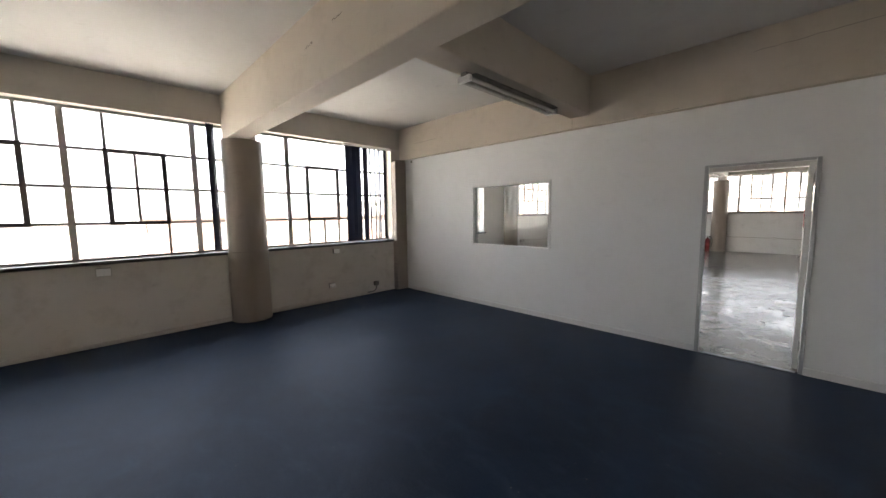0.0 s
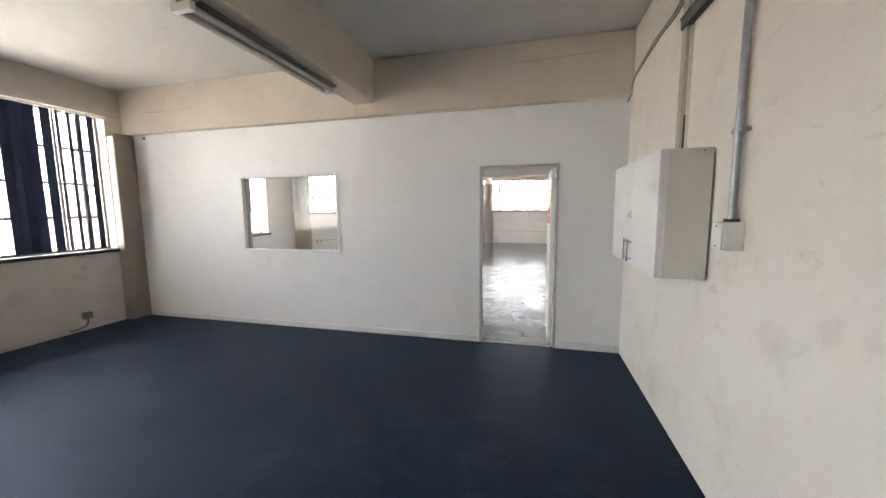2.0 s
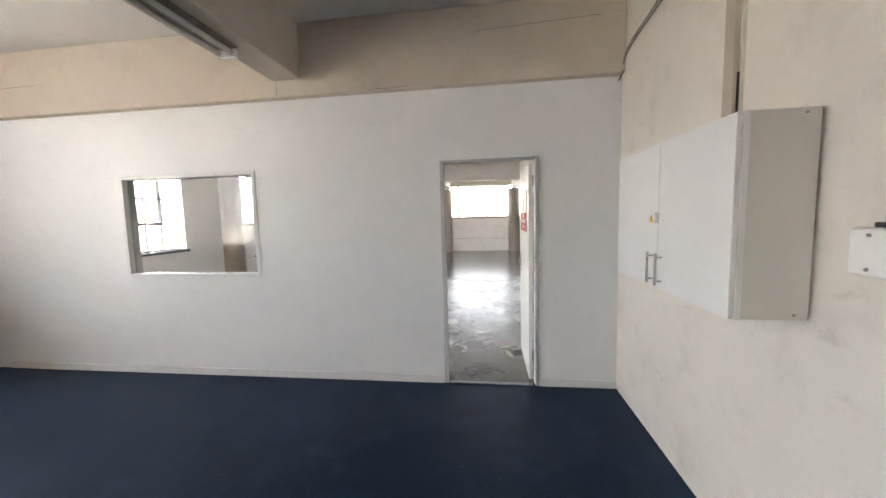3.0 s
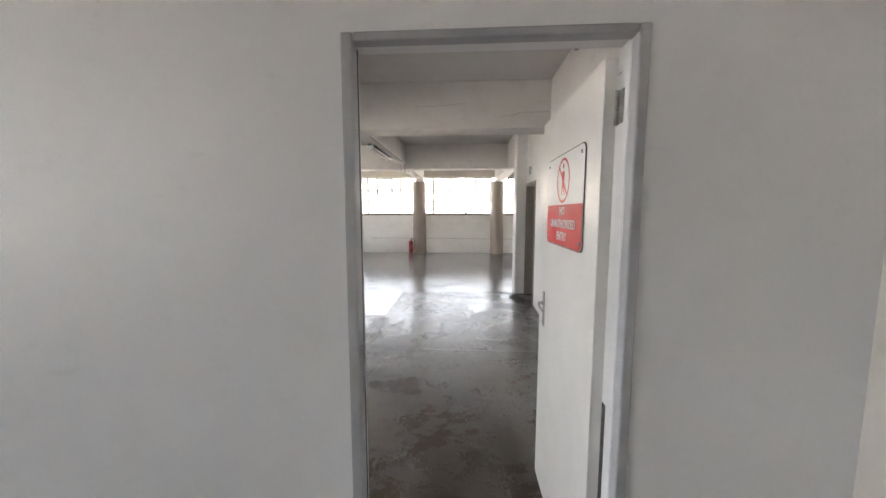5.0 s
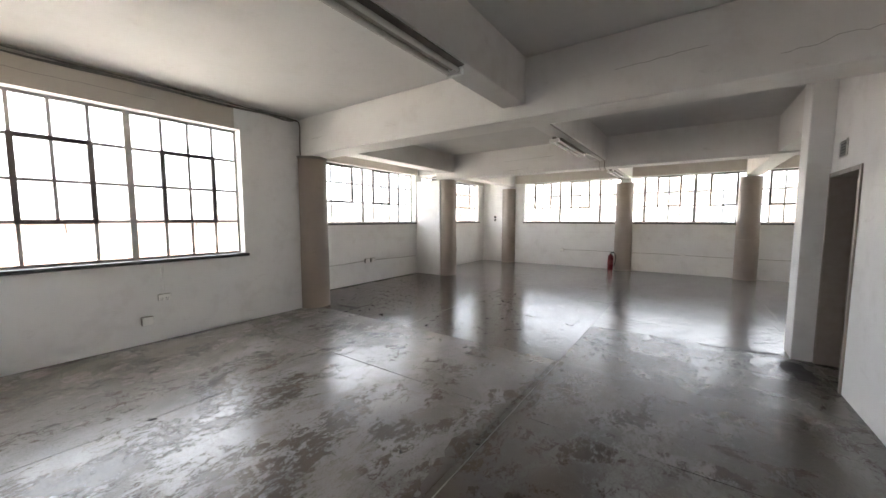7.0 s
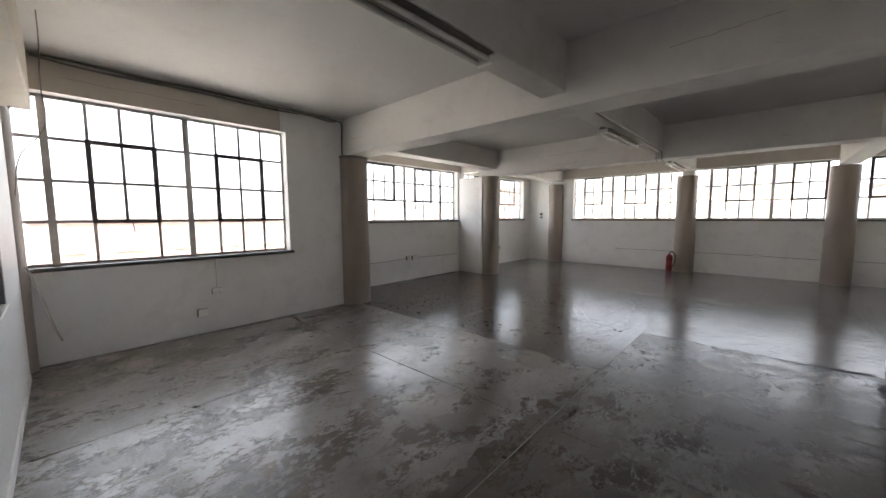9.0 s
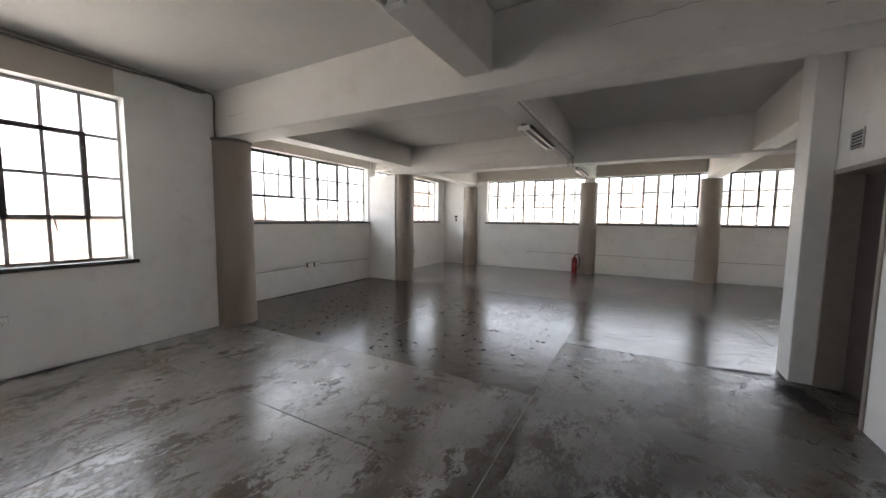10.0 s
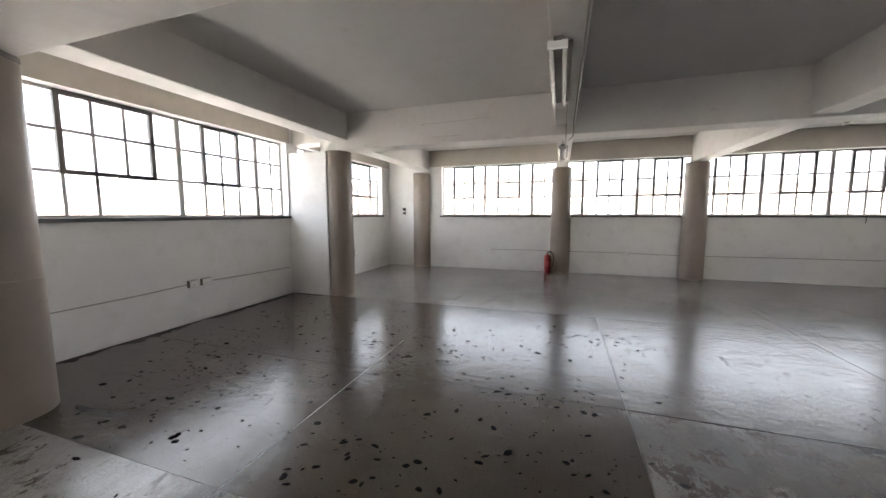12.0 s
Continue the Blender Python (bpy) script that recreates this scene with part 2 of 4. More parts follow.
def wall(name, axis, a0, a1, u0, u1, z0, z1, holes, mat, label):
    """A wall with real openings. axis 'y': its faces lie at y = a0 and a1 and it runs along x from u0 to u1."""
    us = sorted({u0, u1, *[v for h in holes for v in h[:2]]})
    zs = sorted({z0, z1, *[v for h in holes for v in h[2:]]})
    solid = {}
    for i in range(len(us) - 1):
        for k in range(len(zs) - 1):
            mu, mz = (us[i] + us[i + 1]) / 2, (zs[k] + zs[k + 1]) / 2
            solid[i, k] = not any(h[0] < mu < h[1] and h[2] < mz < h[3] for h in holes)
    bm = bmesh.new()

    def v(a, u, z):
        return bm.verts.new((u, a, z) if axis == "y" else (a, u, z))

    for (i, k), s in solid.items():
        if not s:
            continue
        p, q, lo, hi = us[i], us[i + 1], zs[k], zs[k + 1]
        for a in (a0, a1):
            bm.faces.new((v(a, p, lo), v(a, q, lo), v(a, q, hi), v(a, p, hi)))
        for di, dk, c in ((-1, 0, ((p, lo), (p, hi))), (1, 0, ((q, lo), (q, hi))), (0, -1, ((p, lo), (q, lo))), (0, 1, ((p, hi), (q, hi)))):
            if not solid.get((i + di, k + dk)):
                bm.faces.new((v(a0, *c[0]), v(a0, *c[1]), v(a1, *c[1]), v(a1, *c[0])))
    bmesh.ops.remove_doubles(bm, verts=bm.verts, dist=1e-5)
    return tagged(part(name, bm, mat), label, "wall", kind="structure")


def steel_window(name, axis, a, us, thick, openers, zs, label, inward=1, gaps=()):
    """A steel-framed factory window. us: bars across; thick: which of them are main mullions; zs: bars up;
    openers: (first bar, last bar, first row, last row) of each hinged sash; gaps: (bar, row) where a bar is
    missing between two panes. inward: which way the room lies."""
    w = thing(name, (0, 0, 0), label, "window", kind="structure")

    def bar(bm, u0, u1, z0, z1, d0, d1):
        lo, hi = sorted((a + inward * d0, a + inward * d1))
        return box(bm, u0, lo, z0, u1, hi, z1) if axis == "y" else box(bm, lo, u0, z0, hi, u1, z1)

    def spot(u, z, d):
        return (u, a + inward * d, z) if axis == "y" else (a + inward * d, u, z)

    bm = bmesh.new()
    bar(bm, us[0] - 0.02, us[0] + 0.024, zs[0], zs[-1], -0.02, 0.018)
    bar(bm, us[-1] - 0.024, us[-1] + 0.02, zs[0], zs[-1], -0.02, 0.018)
    bar(bm, us[0] + 0.024, us[-1] - 0.024, zs[0], zs[0] + 0.034, -0.02, 0.018)
    bar(bm, us[0] + 0.024, us[-1] - 0.024, zs[-1] - 0.034, zs[-1], -0.02, 0.018)
    part("window_frame", bm, WINDOW_STEEL, w)
    rows = len(zs) - 1
    for i, u in enumerate(us[1:-1], 1):
        if i in thick:
            part("mullion", bar(bmesh.new(), u - 0.032, u + 0.032, zs[0], zs[-1], -0.022, 0.02), WINDOW_STEEL, w)
            continue
        bm = bmesh.new()
        for k in range(rows):
            if (i, k) not in gaps:
                bar(bm, u - 0.0155, u + 0.0155, zs[k] + (0.034 if k == 0 else 0.0), zs[k + 1] - (0.034 if k == rows - 1 else 0.0), -0.010, 0.008)
        if bm.verts:
            part("glazing_bar", bm, WINDOW_STEEL, w)
        else:
            bm.free()
    for z in zs[1:-1]:
        part("transom_bar", bar(bmesh.new(), us[0] + 0.024, us[-1] - 0.024, z - 0.017, z + 0.017, -0.011, 0.010), WINDOW_STEEL, w)
    for i0, i1, k0, k1 in openers:
        p, q, lo, hi, t = us[i0], us[i1], zs[k0], zs[k1] - (0.03 if k1 == rows else 0.0), 0.025
        bm = bmesh.new()
        bar(bm, p - t, p + t, lo - t, hi + t, -0.024, 0.026)
        bar(bm, q - t, q + t, lo - t, hi + t, -0.024, 0.026)
        bar(bm, p + t, q - t, lo - t, lo + t, -0.024, 0.026)
        bar(bm, p + t, q - t, hi - t, hi + t, -0.024, 0.026)
        sash = part("sash_frame", bm, WINDOW_DARK, w, "dark hinged steel sash frame")
        m = (p + q) / 2 + 0.03
        bm = rod(bmesh.new(), spot(m, lo, 0.027), spot(m, lo, 0.05), 0.008, 8)
        rod(bm, spot(m, lo + 0.01, 0.05), spot(m + 0.02, lo - 0.15, 0.045), 0.006, 8)
        part("window_stay", bm, WINDOW_DARK, sash, "bent steel stay")
    for k in range(rows):
        start = 0
        for i in range(1, len(us)):
            if (i, k) in gaps:
                continue
            bm = bar(bmesh.new(), us[start] + 0.008, us[i] - 0.008, zs[k] + 0.008, zs[k + 1] - 0.008, -0.004, -0.001)
            part("pane", bm, GLASS, w).visible_shadow = False
            start = i
    return w


# ---- setting ----
CEIL, SOFFIT, FX, HX, MX, FAR, END, BACK = 3.33, 2.70, -6.80, -6.92, -7.90, 12.50, 7.0, -7.6

tagged(part("carpet_floor", boxes((FX, BACK, -0.06, 0, 0.03, 0.0)), CARPET), "dark navy needle-punch carpet over the office floor", "carpet", kind="structure")
tagged(part("screed_floor", boxes((-8.15, 0.03, -0.06, END, FAR + 0.2, -0.006)), JOINT), "worn grey painted screed floor with glossy patches", "floor", kind="structure")
tagged(part("slab", boxes((-8.15, BACK - 0.2, -0.4, END + 0.2, FAR + 0.25, -0.061)), CEILING), "concrete floor slab under the rooms", "slab", kind="structure")
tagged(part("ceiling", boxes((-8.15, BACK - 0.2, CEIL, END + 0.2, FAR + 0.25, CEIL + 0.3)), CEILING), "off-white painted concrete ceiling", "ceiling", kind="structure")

SZ, HZ = 1.06, 2.92      # low windows
SZ2, HZ2 = 1.49, 2.88    # high windows
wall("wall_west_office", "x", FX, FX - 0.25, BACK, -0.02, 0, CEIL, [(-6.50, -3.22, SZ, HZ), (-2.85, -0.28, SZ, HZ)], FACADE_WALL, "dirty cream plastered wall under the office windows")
wall("wall_west_hall", "x", HX, HX - 0.25, -0.02, 4.03, 0, CEIL, [(0.0, 2.92, 1.07, 2.95)], WHITE_WALL, "white plastered wall with a large steel window")
wall("wall_return", "y", 4.03, 4.28, MX - 0.25, HX, 0, CEIL, [], WHITE_WALL, "white plastered return wall behind the column")
wall("wall_west_alcove", "x", MX, MX - 0.25, 4.28, FAR, 0, CEIL, [(4.55, 8.30, 1.50, HZ2), (8.60, 12.05, 1.50, HZ2)], WHITE_WALL, "white plastered wall with high steel windows")
wall("wall_north", "y", FAR, FAR + 0.25, MX - 0.25, END, 0, CEIL, [(-6.22, -3.08, SZ2, HZ2), (-2.82, -0.05, SZ2, HZ2), (0.10, 3.72, SZ2, HZ2), (4.0, 6.6, SZ2, HZ2)], WHITE_WALL, "white plastered wall with a row of high steel windows")
wall("partition_wall", "y", 0, 0.08, FX + 0.1, 0, 0, SOFFIT, [(-1.532, -0.695, 0, 2.062), (-4.85, -3.355, 1.035, 2.06)], PARTITION_WALL, "smooth white partition wall with a doorway and inner window")
wall("wall_east", "x", 0, 0.15, BACK, 0.08, 0, CEIL, [], CREAM_WALL, "cream painted office wall with scuffs")
wall("wall_east_hall", "x", -0.04, 0.15, 0.08, 6.03, 0, CEIL, [(4.86, 5.69, 0, 2.05)], WHITE_WALL, "white painted wall with a dark side door")
wall("wall_south", "y", BACK, BACK - 0.2, FX - 0.25, 0.15, 0, CEIL, [], CREAM_WALL, "cream painted back wall of the office")
wall("wall_south_hall", "y", 6.03, 5.88, 0.15, END, 0, CEIL, [], WHITE_WALL, "white painted wall behind the side room")
wall("wall_east_end", "x", END, END + 0.2, 5.88, FAR + 0.25, 0, CEIL, [], WHITE_WALL, "white painted end wall of the hall")
tagged(part("pier", boxes((-0.235, 5.70, 0, -0.04, 6.04, CEIL), bevel=0.008), WHITE_WALL), "white plastered pier beside the side door", "pier", kind="structure")
tagged(part("jut_wall", boxes((MX, 8.33, 0, -7.05, 8.47, 2.685), bevel=0.008), WHITE_WALL), "low white wall between column and facade", "wall", kind="structure")

# beams
def beam(x0, y0, x1, y1, z, label, mat=None):
    return tagged(part("beam", boxes((x0, y0, z, x1, y1, CEIL), bevel=0.012), mat or BEAM), label, "beam", kind="structure")

beam_partition = beam(FX + 0.02, -0.08, 0.0, 0.28, SOFFIT, "old cream concrete beam above the partition wall", OFFICE_BEAM)
beam_office = beam(FX, -3.31, -0.001, -3.03, SOFFIT, "old cream concrete beam across the office ceiling", OFFICE_BEAM)
beam_hall = beam(MX, 3.94, -0.041, 4.36, SOFFIT, "off-white concrete beam across the hall ceiling")
beam(MX, 8.42, -7.221, 8.78, 2.86, "off-white concrete beam end at the facade")
beam_far = beam(-7.22, 8.40, END, 8.80, SOFFIT, "off-white concrete beam across the hall ceiling")
for y0, y1 in ((-3.03, -0.08), (0.28, 3.94), (4.36, 8.40), (8.80, FAR)):
    beam(-3.05, y0, -2.78, y1, 2.84, "narrow off-white concrete beam along the ceiling", OFFICE_BEAM if y1 < 0 else None)
beam(-6.98, 4.36, -6.62, 8.40, 2.86, "off-white concrete beam between two columns")
beam(-6.98, 8.80, -6.62, FAR, 2.80, "off-white concrete beam between two columns")
beam(-0.10, 6.03, 0.22, 8.40, SOFFIT + 0.03, "off-white concrete beam from the pier")
beam(-0.10, 8.80, 0.22, FAR, SOFFIT + 0.03, "off-white concrete beam to the far wall")


def column(x, y, r, label):
    bm = lathe(bmesh.new(), [(r, 0), (r, 1.06), (r - 0.006, 1.065), (r - 0.006, SOFFIT)], 40, (x, y, 0))
    tagged(part("column", bm, COLUMN, smooth=True), label, "column", "round columns", "structure")


column(-6.76, -3.07, 0.28, "round taupe painted concrete column in front of windows")
column(-6.875, -0.06, 0.20, "round taupe painted column at the partition wall")
tagged(part("pilaster", boxes((FX, -0.275, 0, -6.665, -0.001, SOFFIT - 0.045), bevel=0.012), COLUMN), "flat taupe painted pilaster in the office corner", "pilaster", kind="structure")
column(-6.96, 4.15, 0.285, "round taupe painted concrete column beside the white wall")
column(-7.0, 8.62, 0.27, "round taupe painted concrete column at the low wall")
column(-6.82, 12.45, 0.25, "round taupe painted column near the far corner")
column(-2.95, 12.45, 0.25, "round taupe painted column beside a fire extinguisher")
column(0.0, 12.45, 0.25, "round taupe painted column between far windows")
column(3.86, 12.45, 0.25, "round taupe painted column between far windows")


# windows
DEEP = 0.17  # the steel frames sit back in the wall
OFFICE_ROWS, HALL_ROWS = (1.06, 1.522, 1.97, 2.432, 2.92), (1.07, 1.57, 2.026, 2.49, 2.95)
WEST_ROWS, NORTH_ROWS = (1.50, 2.01, 2.455, 2.88), (1.49, 1.99, 2.392, 2.88)
office_bars, office_mains, office_sashes = [-6.50], [], []
for k in range(2):
    m = -6.205 + 1.28 * k
    office_mains.append(len(office_bars))
    office_sashes.append((len(office_bars) + 1, len(office_bars) + 3, 1, 3))
    office_bars += [m, m + 0.36, m + 0.637, m + 0.934]
office_mains.append(len(office_bars))
office_bars += [-3.645, -3.22]
last = office_mains[1]
WINDOWS = [
    ("x", FX - DEEP, office_bars, office_mains, office_sashes, OFFICE_ROWS, 1, ((last + 2, 3), (last + 3, 3), (last + 1, 0), (last + 2, 0), (last - 2, 3), (last - 1, 0)), "large steel-framed office window, daylight behind"),
    ("x", FX - DEEP, [-2.85, -2.331, -1.992, -1.70, -1.414, -1.07, -0.75, -0.50, -0.28], (1, 5), ((2, 4, 1, 3),), OFFICE_ROWS, 1, ((3, 1), (3, 2), (3, 3), (2, 3), (4, 3)), "steel-framed office window with a navy blind"),
    ("x", HX - DEEP, [0.0, 0.34, 0.68, 0.975, 1.285, 1.633, 1.98, 2.285, 2.59, 2.92], (1, 5), ((2, 4, 1, 3), (6, 8, 1, 3)), HALL_ROWS, 1, ((3, 0),), "large steel-framed hall window in the white wall"),
    ("x", MX - DEEP, [4.55, 4.85, 5.145, 5.445, 5.765, 6.06, 6.395, 6.765, 7.06, 7.36, 7.725, 8.06, 8.30], (6, 10), ((2, 5, 1, 3), (7, 9, 1, 3)), WEST_ROWS, 1, ((4, 0), (5, 0)), "high steel-framed window above a dark sill"),
    ("x", MX - DEEP, [8.60, 9.0, 9.35, 9.70, 10.05, 10.40, 10.72, 11.03, 11.335, 11.66, 12.05], (1, 5), ((6, 9, 1, 3), (2, 4, 1, 3)), WEST_ROWS, 1, (), "high steel-framed window in the far corner"),
    ("y", FAR + DEEP, [-6.22, -5.89, -5.605, -5.32, -4.99, -4.62, -4.33, -4.04, -3.70, -3.38, -3.08], (4, 8), ((1, 3, 1, 3), (5, 7, 1, 3)), NORTH_ROWS, -1, (), "high steel-framed window in the far wall"),
    ("y", FAR + DEEP, [-2.82, -2.43, -2.09, -1.81, -1.525, -1.173, -0.82, -0.537, -0.249, -0.05], (1, 5), ((2, 4, 1, 3), (6, 8, 1, 3)), NORTH_ROWS, -1, (), "high steel-framed window in the far wall"),
    ("y", FAR + DEEP, [0.10, 0.42, 0.70, 0.995, 1.316, 1.66, 1.95, 2.235, 2.518, 2.845, 3.11, 3.365, 3.72], (4, 8), ((1, 3, 1, 3), (5, 7, 1, 3), (9, 11, 1, 3)), NORTH_ROWS, -1, (), "high steel-framed window in the far wall"),
    ("y", FAR + DEEP, [4.0, 4.35, 4.64, 4.92, 5.25, 5.60, 5.88, 6.18, 6.6], (4,), ((1, 3, 1, 3), (5, 7, 1, 3)), NORTH_ROWS, -1, (), "high steel-framed window in the far wall"),
]
for n, (axis, a, us, thick, openers, zs, inward, gaps, label) in enumerate(WINDOWS, 1):
    win = steel_window("window_%d" % n, axis, a, us, thick, openers, zs, label, inward, gaps)
    s0, s1 = sorted((a + inward * 0.021, a + inward * (DEEP + 0.035)))
    z, u0, u1 = zs[0], us[0], us[-1]
    sill = (u0 - 0.05, s0, z - 0.04, u1 + 0.05, s1, z + 0.004) if axis == "y" else (s0, u0 - 0.05, z - 0.04, s1, min(u1 + 0.05, 8.325) if n == 4 else u1 + 0.05, z + 0.004)
    part("window_sill", boxes(sill, bevel=0.006), SILL_DARK, win, "dark painted sill")


# bare bands of old paint above the windows
def lintel(x0, y0, x1, y1, z0):
    tagged(part("trim", boxes((x0, y0, z0, x1, y1, CEIL - 0.001)), EDGE), "old taupe paint band above the windows", "trim", kind="structure")

lintel(HX, 0.1, HX + 0.004, 2.84, 2.951)
lintel(FX, BACK, FX + 0.004, -0.03, HZ + 0.001)
lintel(MX, 4.29, MX + 0.004, 8.39, HZ2 + 0.001)
lintel(MX, 8.81, MX + 0.004, FAR, HZ2 + 0.001)
lintel(-6.60, FAR - 0.004, -3.06, FAR, HZ2 + 0.001)
lintel(-2.77, FAR - 0.004, -0.11, FAR, HZ2 + 0.001)
lintel(0.23, FAR - 0.004, END, FAR, HZ2 + 0.001)

# side room behind the dark door, closed off
wall("wall_side_room_south", "y", 3.6, 3.5, 0.15, 2.2, 0, CEIL, [], CREAM_WALL, "plain wall of the dark side room")
wall("wall_side_room_east", "x", 2.2, 2.3, 3.5, 5.88, 0, CEIL, [], CREAM_WALL, "plain wall of the dark side room")

tagged(part("baseboard", boxes((-6.50, -0.016, 0, -1.555, 0.0, 0.075), bevel=0.004), TRIM_WHITE), "white gloss skirting board along the partition", "baseboard", kind="structure")
tagged(part("baseboard", boxes((-0.675, -0.016, 0, -0.001, 0.0, 0.075), bevel=0.004), TRIM_WHITE), "short white gloss skirting board by the door", "baseboard", kind="structure")
tagged(part("baseboard", boxes((-6.50, 0.08, 0, -1.555, 0.096, 0.075), bevel=0.004), TRIM_WHITE), "white gloss skirting board on the hall side", "baseboard", kind="structure")
tagged(part("trim", boxes((-0.004, -3.25, 0.0, 0.0, -3.16, SOFFIT)), plain("bare_plaster_strip", (0.40, 0.36, 0.29), 0.8, 0, 0.4, 9, 0.4)), "bare plaster strip left by a removed partition", "trim", kind="structure")


def lettering(name, text, size, m, mat, parent):
    cu = bpy.data.curves.new(name, "FONT")
    cu.body, cu.size, cu.align_x, cu.align_y, cu.extrude, cu.offset = text, size, "CENTER", "CENTER", 0.0006, size * 0.028
    tmp = bpy.data.objects.new(name, cu)
    scene.collection.objects.link(tmp)
    me = bpy.data.meshes.new_from_object(tmp.evaluated_get(bpy.context.evaluated_depsgraph_get()))
    bpy.data.objects.remove(tmp)
    me.transform(m)
    me.materials.clear()
    me.materials.append(mat)
    ob = new(name, me)
    ob.parent = parent
    return ob


# ---- doors ----
def hinge(parent, x, y, z):
    bm = boxes((x - 0.002, y - 0.035, z - 0.05, x + 0.002, y + 0.035, z + 0.05))
    rod(bm, (x - 0.006, y, z - 0.052), (x - 0.006, y, z + 0.052), 0.007)
    for dz in (-0.035, 0, 0.035):
        for dy in (-0.022, 0.022):
            rod(bm, (x - 0.001, y + dy, z + dz), (x - 0.004, y + dy, z + dz), 0.004, 8)
    part("hinge", bm, HINGE_STEEL, parent, "worn steel butt hinge", True)


door = thing("door_1", (0, 0, 0), "white flush door standing open in a grey steel frame", "door", kind="structure")
fr = boxes((-1.545, -0.014, 0, -1.509, 0.035, 2.076), (-0.706, -0.014, 0, -0.674, 0.035, 2.076), (-1.509, -0.014, 2.050, -0.706, 0.035, 2.076), bevel=0.006)
part("door_frame", fr, STEEL_GREY, door, "grey painted pressed steel frame")
part("hall_lining", boxes((-1.547, 0.0355, 0, -1.520, 0.094, 2.070), (-0.707, 0.0355, 0, -0.68, 0.094, 2.070), (-1.520, 0.0355, 2.055, -0.707, 0.094, 2.070), bevel=0.004), TRIM_WHITE, door, "white painted lining on the hall side")
# black strip painting the shadow in the left jamb's rebate
part("rebate_shade", boxes((-1.5195, 0.0365, 0.0, -1.511, 0.052, 2.05)), BLACK, door, "black strip standing in for the rebate's shadow")
leaf = part("door_leaf", boxes((-0.752, 0.105, 0.01, -0.712, 0.955, 2.032), bevel=0.003), DOOR_WHITE, door, "white painted flush door leaf, open into the hall")
for z in (1.88, 0.25):
    hinge(leaf, -0.708, 0.100, z)
bm = boxes((-0.758, 0.82, 0.945, -0.752, 0.858, 1.135), bevel=0.002)
rod(bm, (-0.758, 0.839, 1.07), (-0.778, 0.839, 1.07), 0.009)
rod(bm, (-0.778, 0.846, 1.07), (-0.786, 0.80, 1.062), 0.007)
rod(bm, (-0.786, 0.802, 1.062), (-0.776, 0.735, 1.05), 0.006)
rod(bm, (-0.7575, 0.839, 1.00), (-0.760, 0.839, 1.00), 0.007)
part("door_handle", bm, CHROME, leaf, "steel lever handle on a long plate", True)
bm = boxes((-1.5055, 0.004, 0.98, -1.5035, 0.03, 1.14))
rod(bm, (-1.504, 0.017, 1.1), (-1.501, 0.017, 1.1), 0.006)
part("strike_plate", bm, GALV, door, "steel strike plate")
tagged(part("door_threshold", boxes((-1.505, -0.01, 0.0, -0.725, 0.035, 0.008), bevel=0.003), GALV), "thin metal threshold strip in the doorway", "threshold", kind="structure")

door2 = thing("door_2", (0, 0, 0), "dark brown side door ajar in a taupe steel frame", "door", kind="structure")
TAUPE = plain("taupe_frame_paint", (0.30, 0.26, 0.225), 0.45, 0, 0.3)
part("door_frame", boxes((-0.054, 4.83, 0, 0.16, 4.875, 2.085), (-0.054, 5.675, 0, 0.16, 5.72, 2.085), (-0.054, 4.875, 2.04, 0.16, 5.675, 2.085), bevel=0.005), TAUPE, door2, "taupe painted steel frame")
lf = boxes((0, -0.02, 0.01, 0.80, 0.02, 2.03), bevel=0.003)
lf.transform(Matrix.Translation((0.16, 5.66, 0)) @ Matrix.Rotation(radians(-82), 4, "Z"))
part("door_leaf", lf, DOOR_DARK, door2, "dark brown door leaf")

# no-entry sign screwed to the open door
sign = thing("no_entry_sign", (-0.7525, 0.520, 1.412), "red and white warning sign screwed to the open door", "sign")


def rounded(y0, z0, y1, z1, x0, x1, r, corners):
    """A plate in the y-z plane with some rounded corners (bl, br, tr, tl seen from the room)."""
    bm = bmesh.new()
    pts = []
    for (cy, cz, a0), on in zip(((y1 - r, z0 + r, 270), (y1 - r, z1 - r, 0), (y0 + r, z1 - r, 90), (y0 + r, z0 + r, 180)), corners):
        if on:
            pts += [(cy + r * math.cos(radians(a0 + k * 15)), cz + r * math.sin(radians(a0 + k * 15))) for k in range(7)]
        else:
            pts.append((y1 if a0 in (270, 0) else y0, z0 if a0 in (270, 180) else z1))
    f = bm.faces.new([bm.verts.new((x0, y, z)) for y, z in pts])
    g = bmesh.ops.extrude_face_region(bm, geom=[f])
    bmesh.ops.translate(bm, verts=[v for v in g["geom"] if isinstance(v, bmesh.types.BMVert)], vec=(x1 - x0, 0, 0))
    return bm


part("plate", rounded(-0.2725, 0, 0.2725, 0.396, -0.0045, -0.0032, 0.028, (1, 1, 1, 1)), SIGN_WHITE, sign, "white corrugated plastic plate")
# black rim, slightly larger than the plate, paints its shadow on the door
part("backing", rounded(-0.2765, -0.004, 0.2765, 0.400, -0.0030, 0.0004, 0.03, (1, 1, 1, 1)), BLACK, sign, "thin black rim for the plate's shadow on the door")
part("red_panel", rounded(-0.2715, 0.001, 0.2715, 0.180, -0.0058, -0.0046, 0.028, (1, 0, 0, 1)), SIGN_RED, sign, "red lower panel")
bm = bmesh.new()
for k in range(48):
    a0, a1 = k * math.tau / 48, (k + 1) * math.tau / 48
    q = [(r * math.cos(a), 0.284 + r * math.sin(a)) for r, a in ((0.086, a0), (0.097, a0), (0.097, a1), (0.086, a1))]
    bm.faces.new([bm.verts.new((-0.0052, y, z)) for y, z in q])
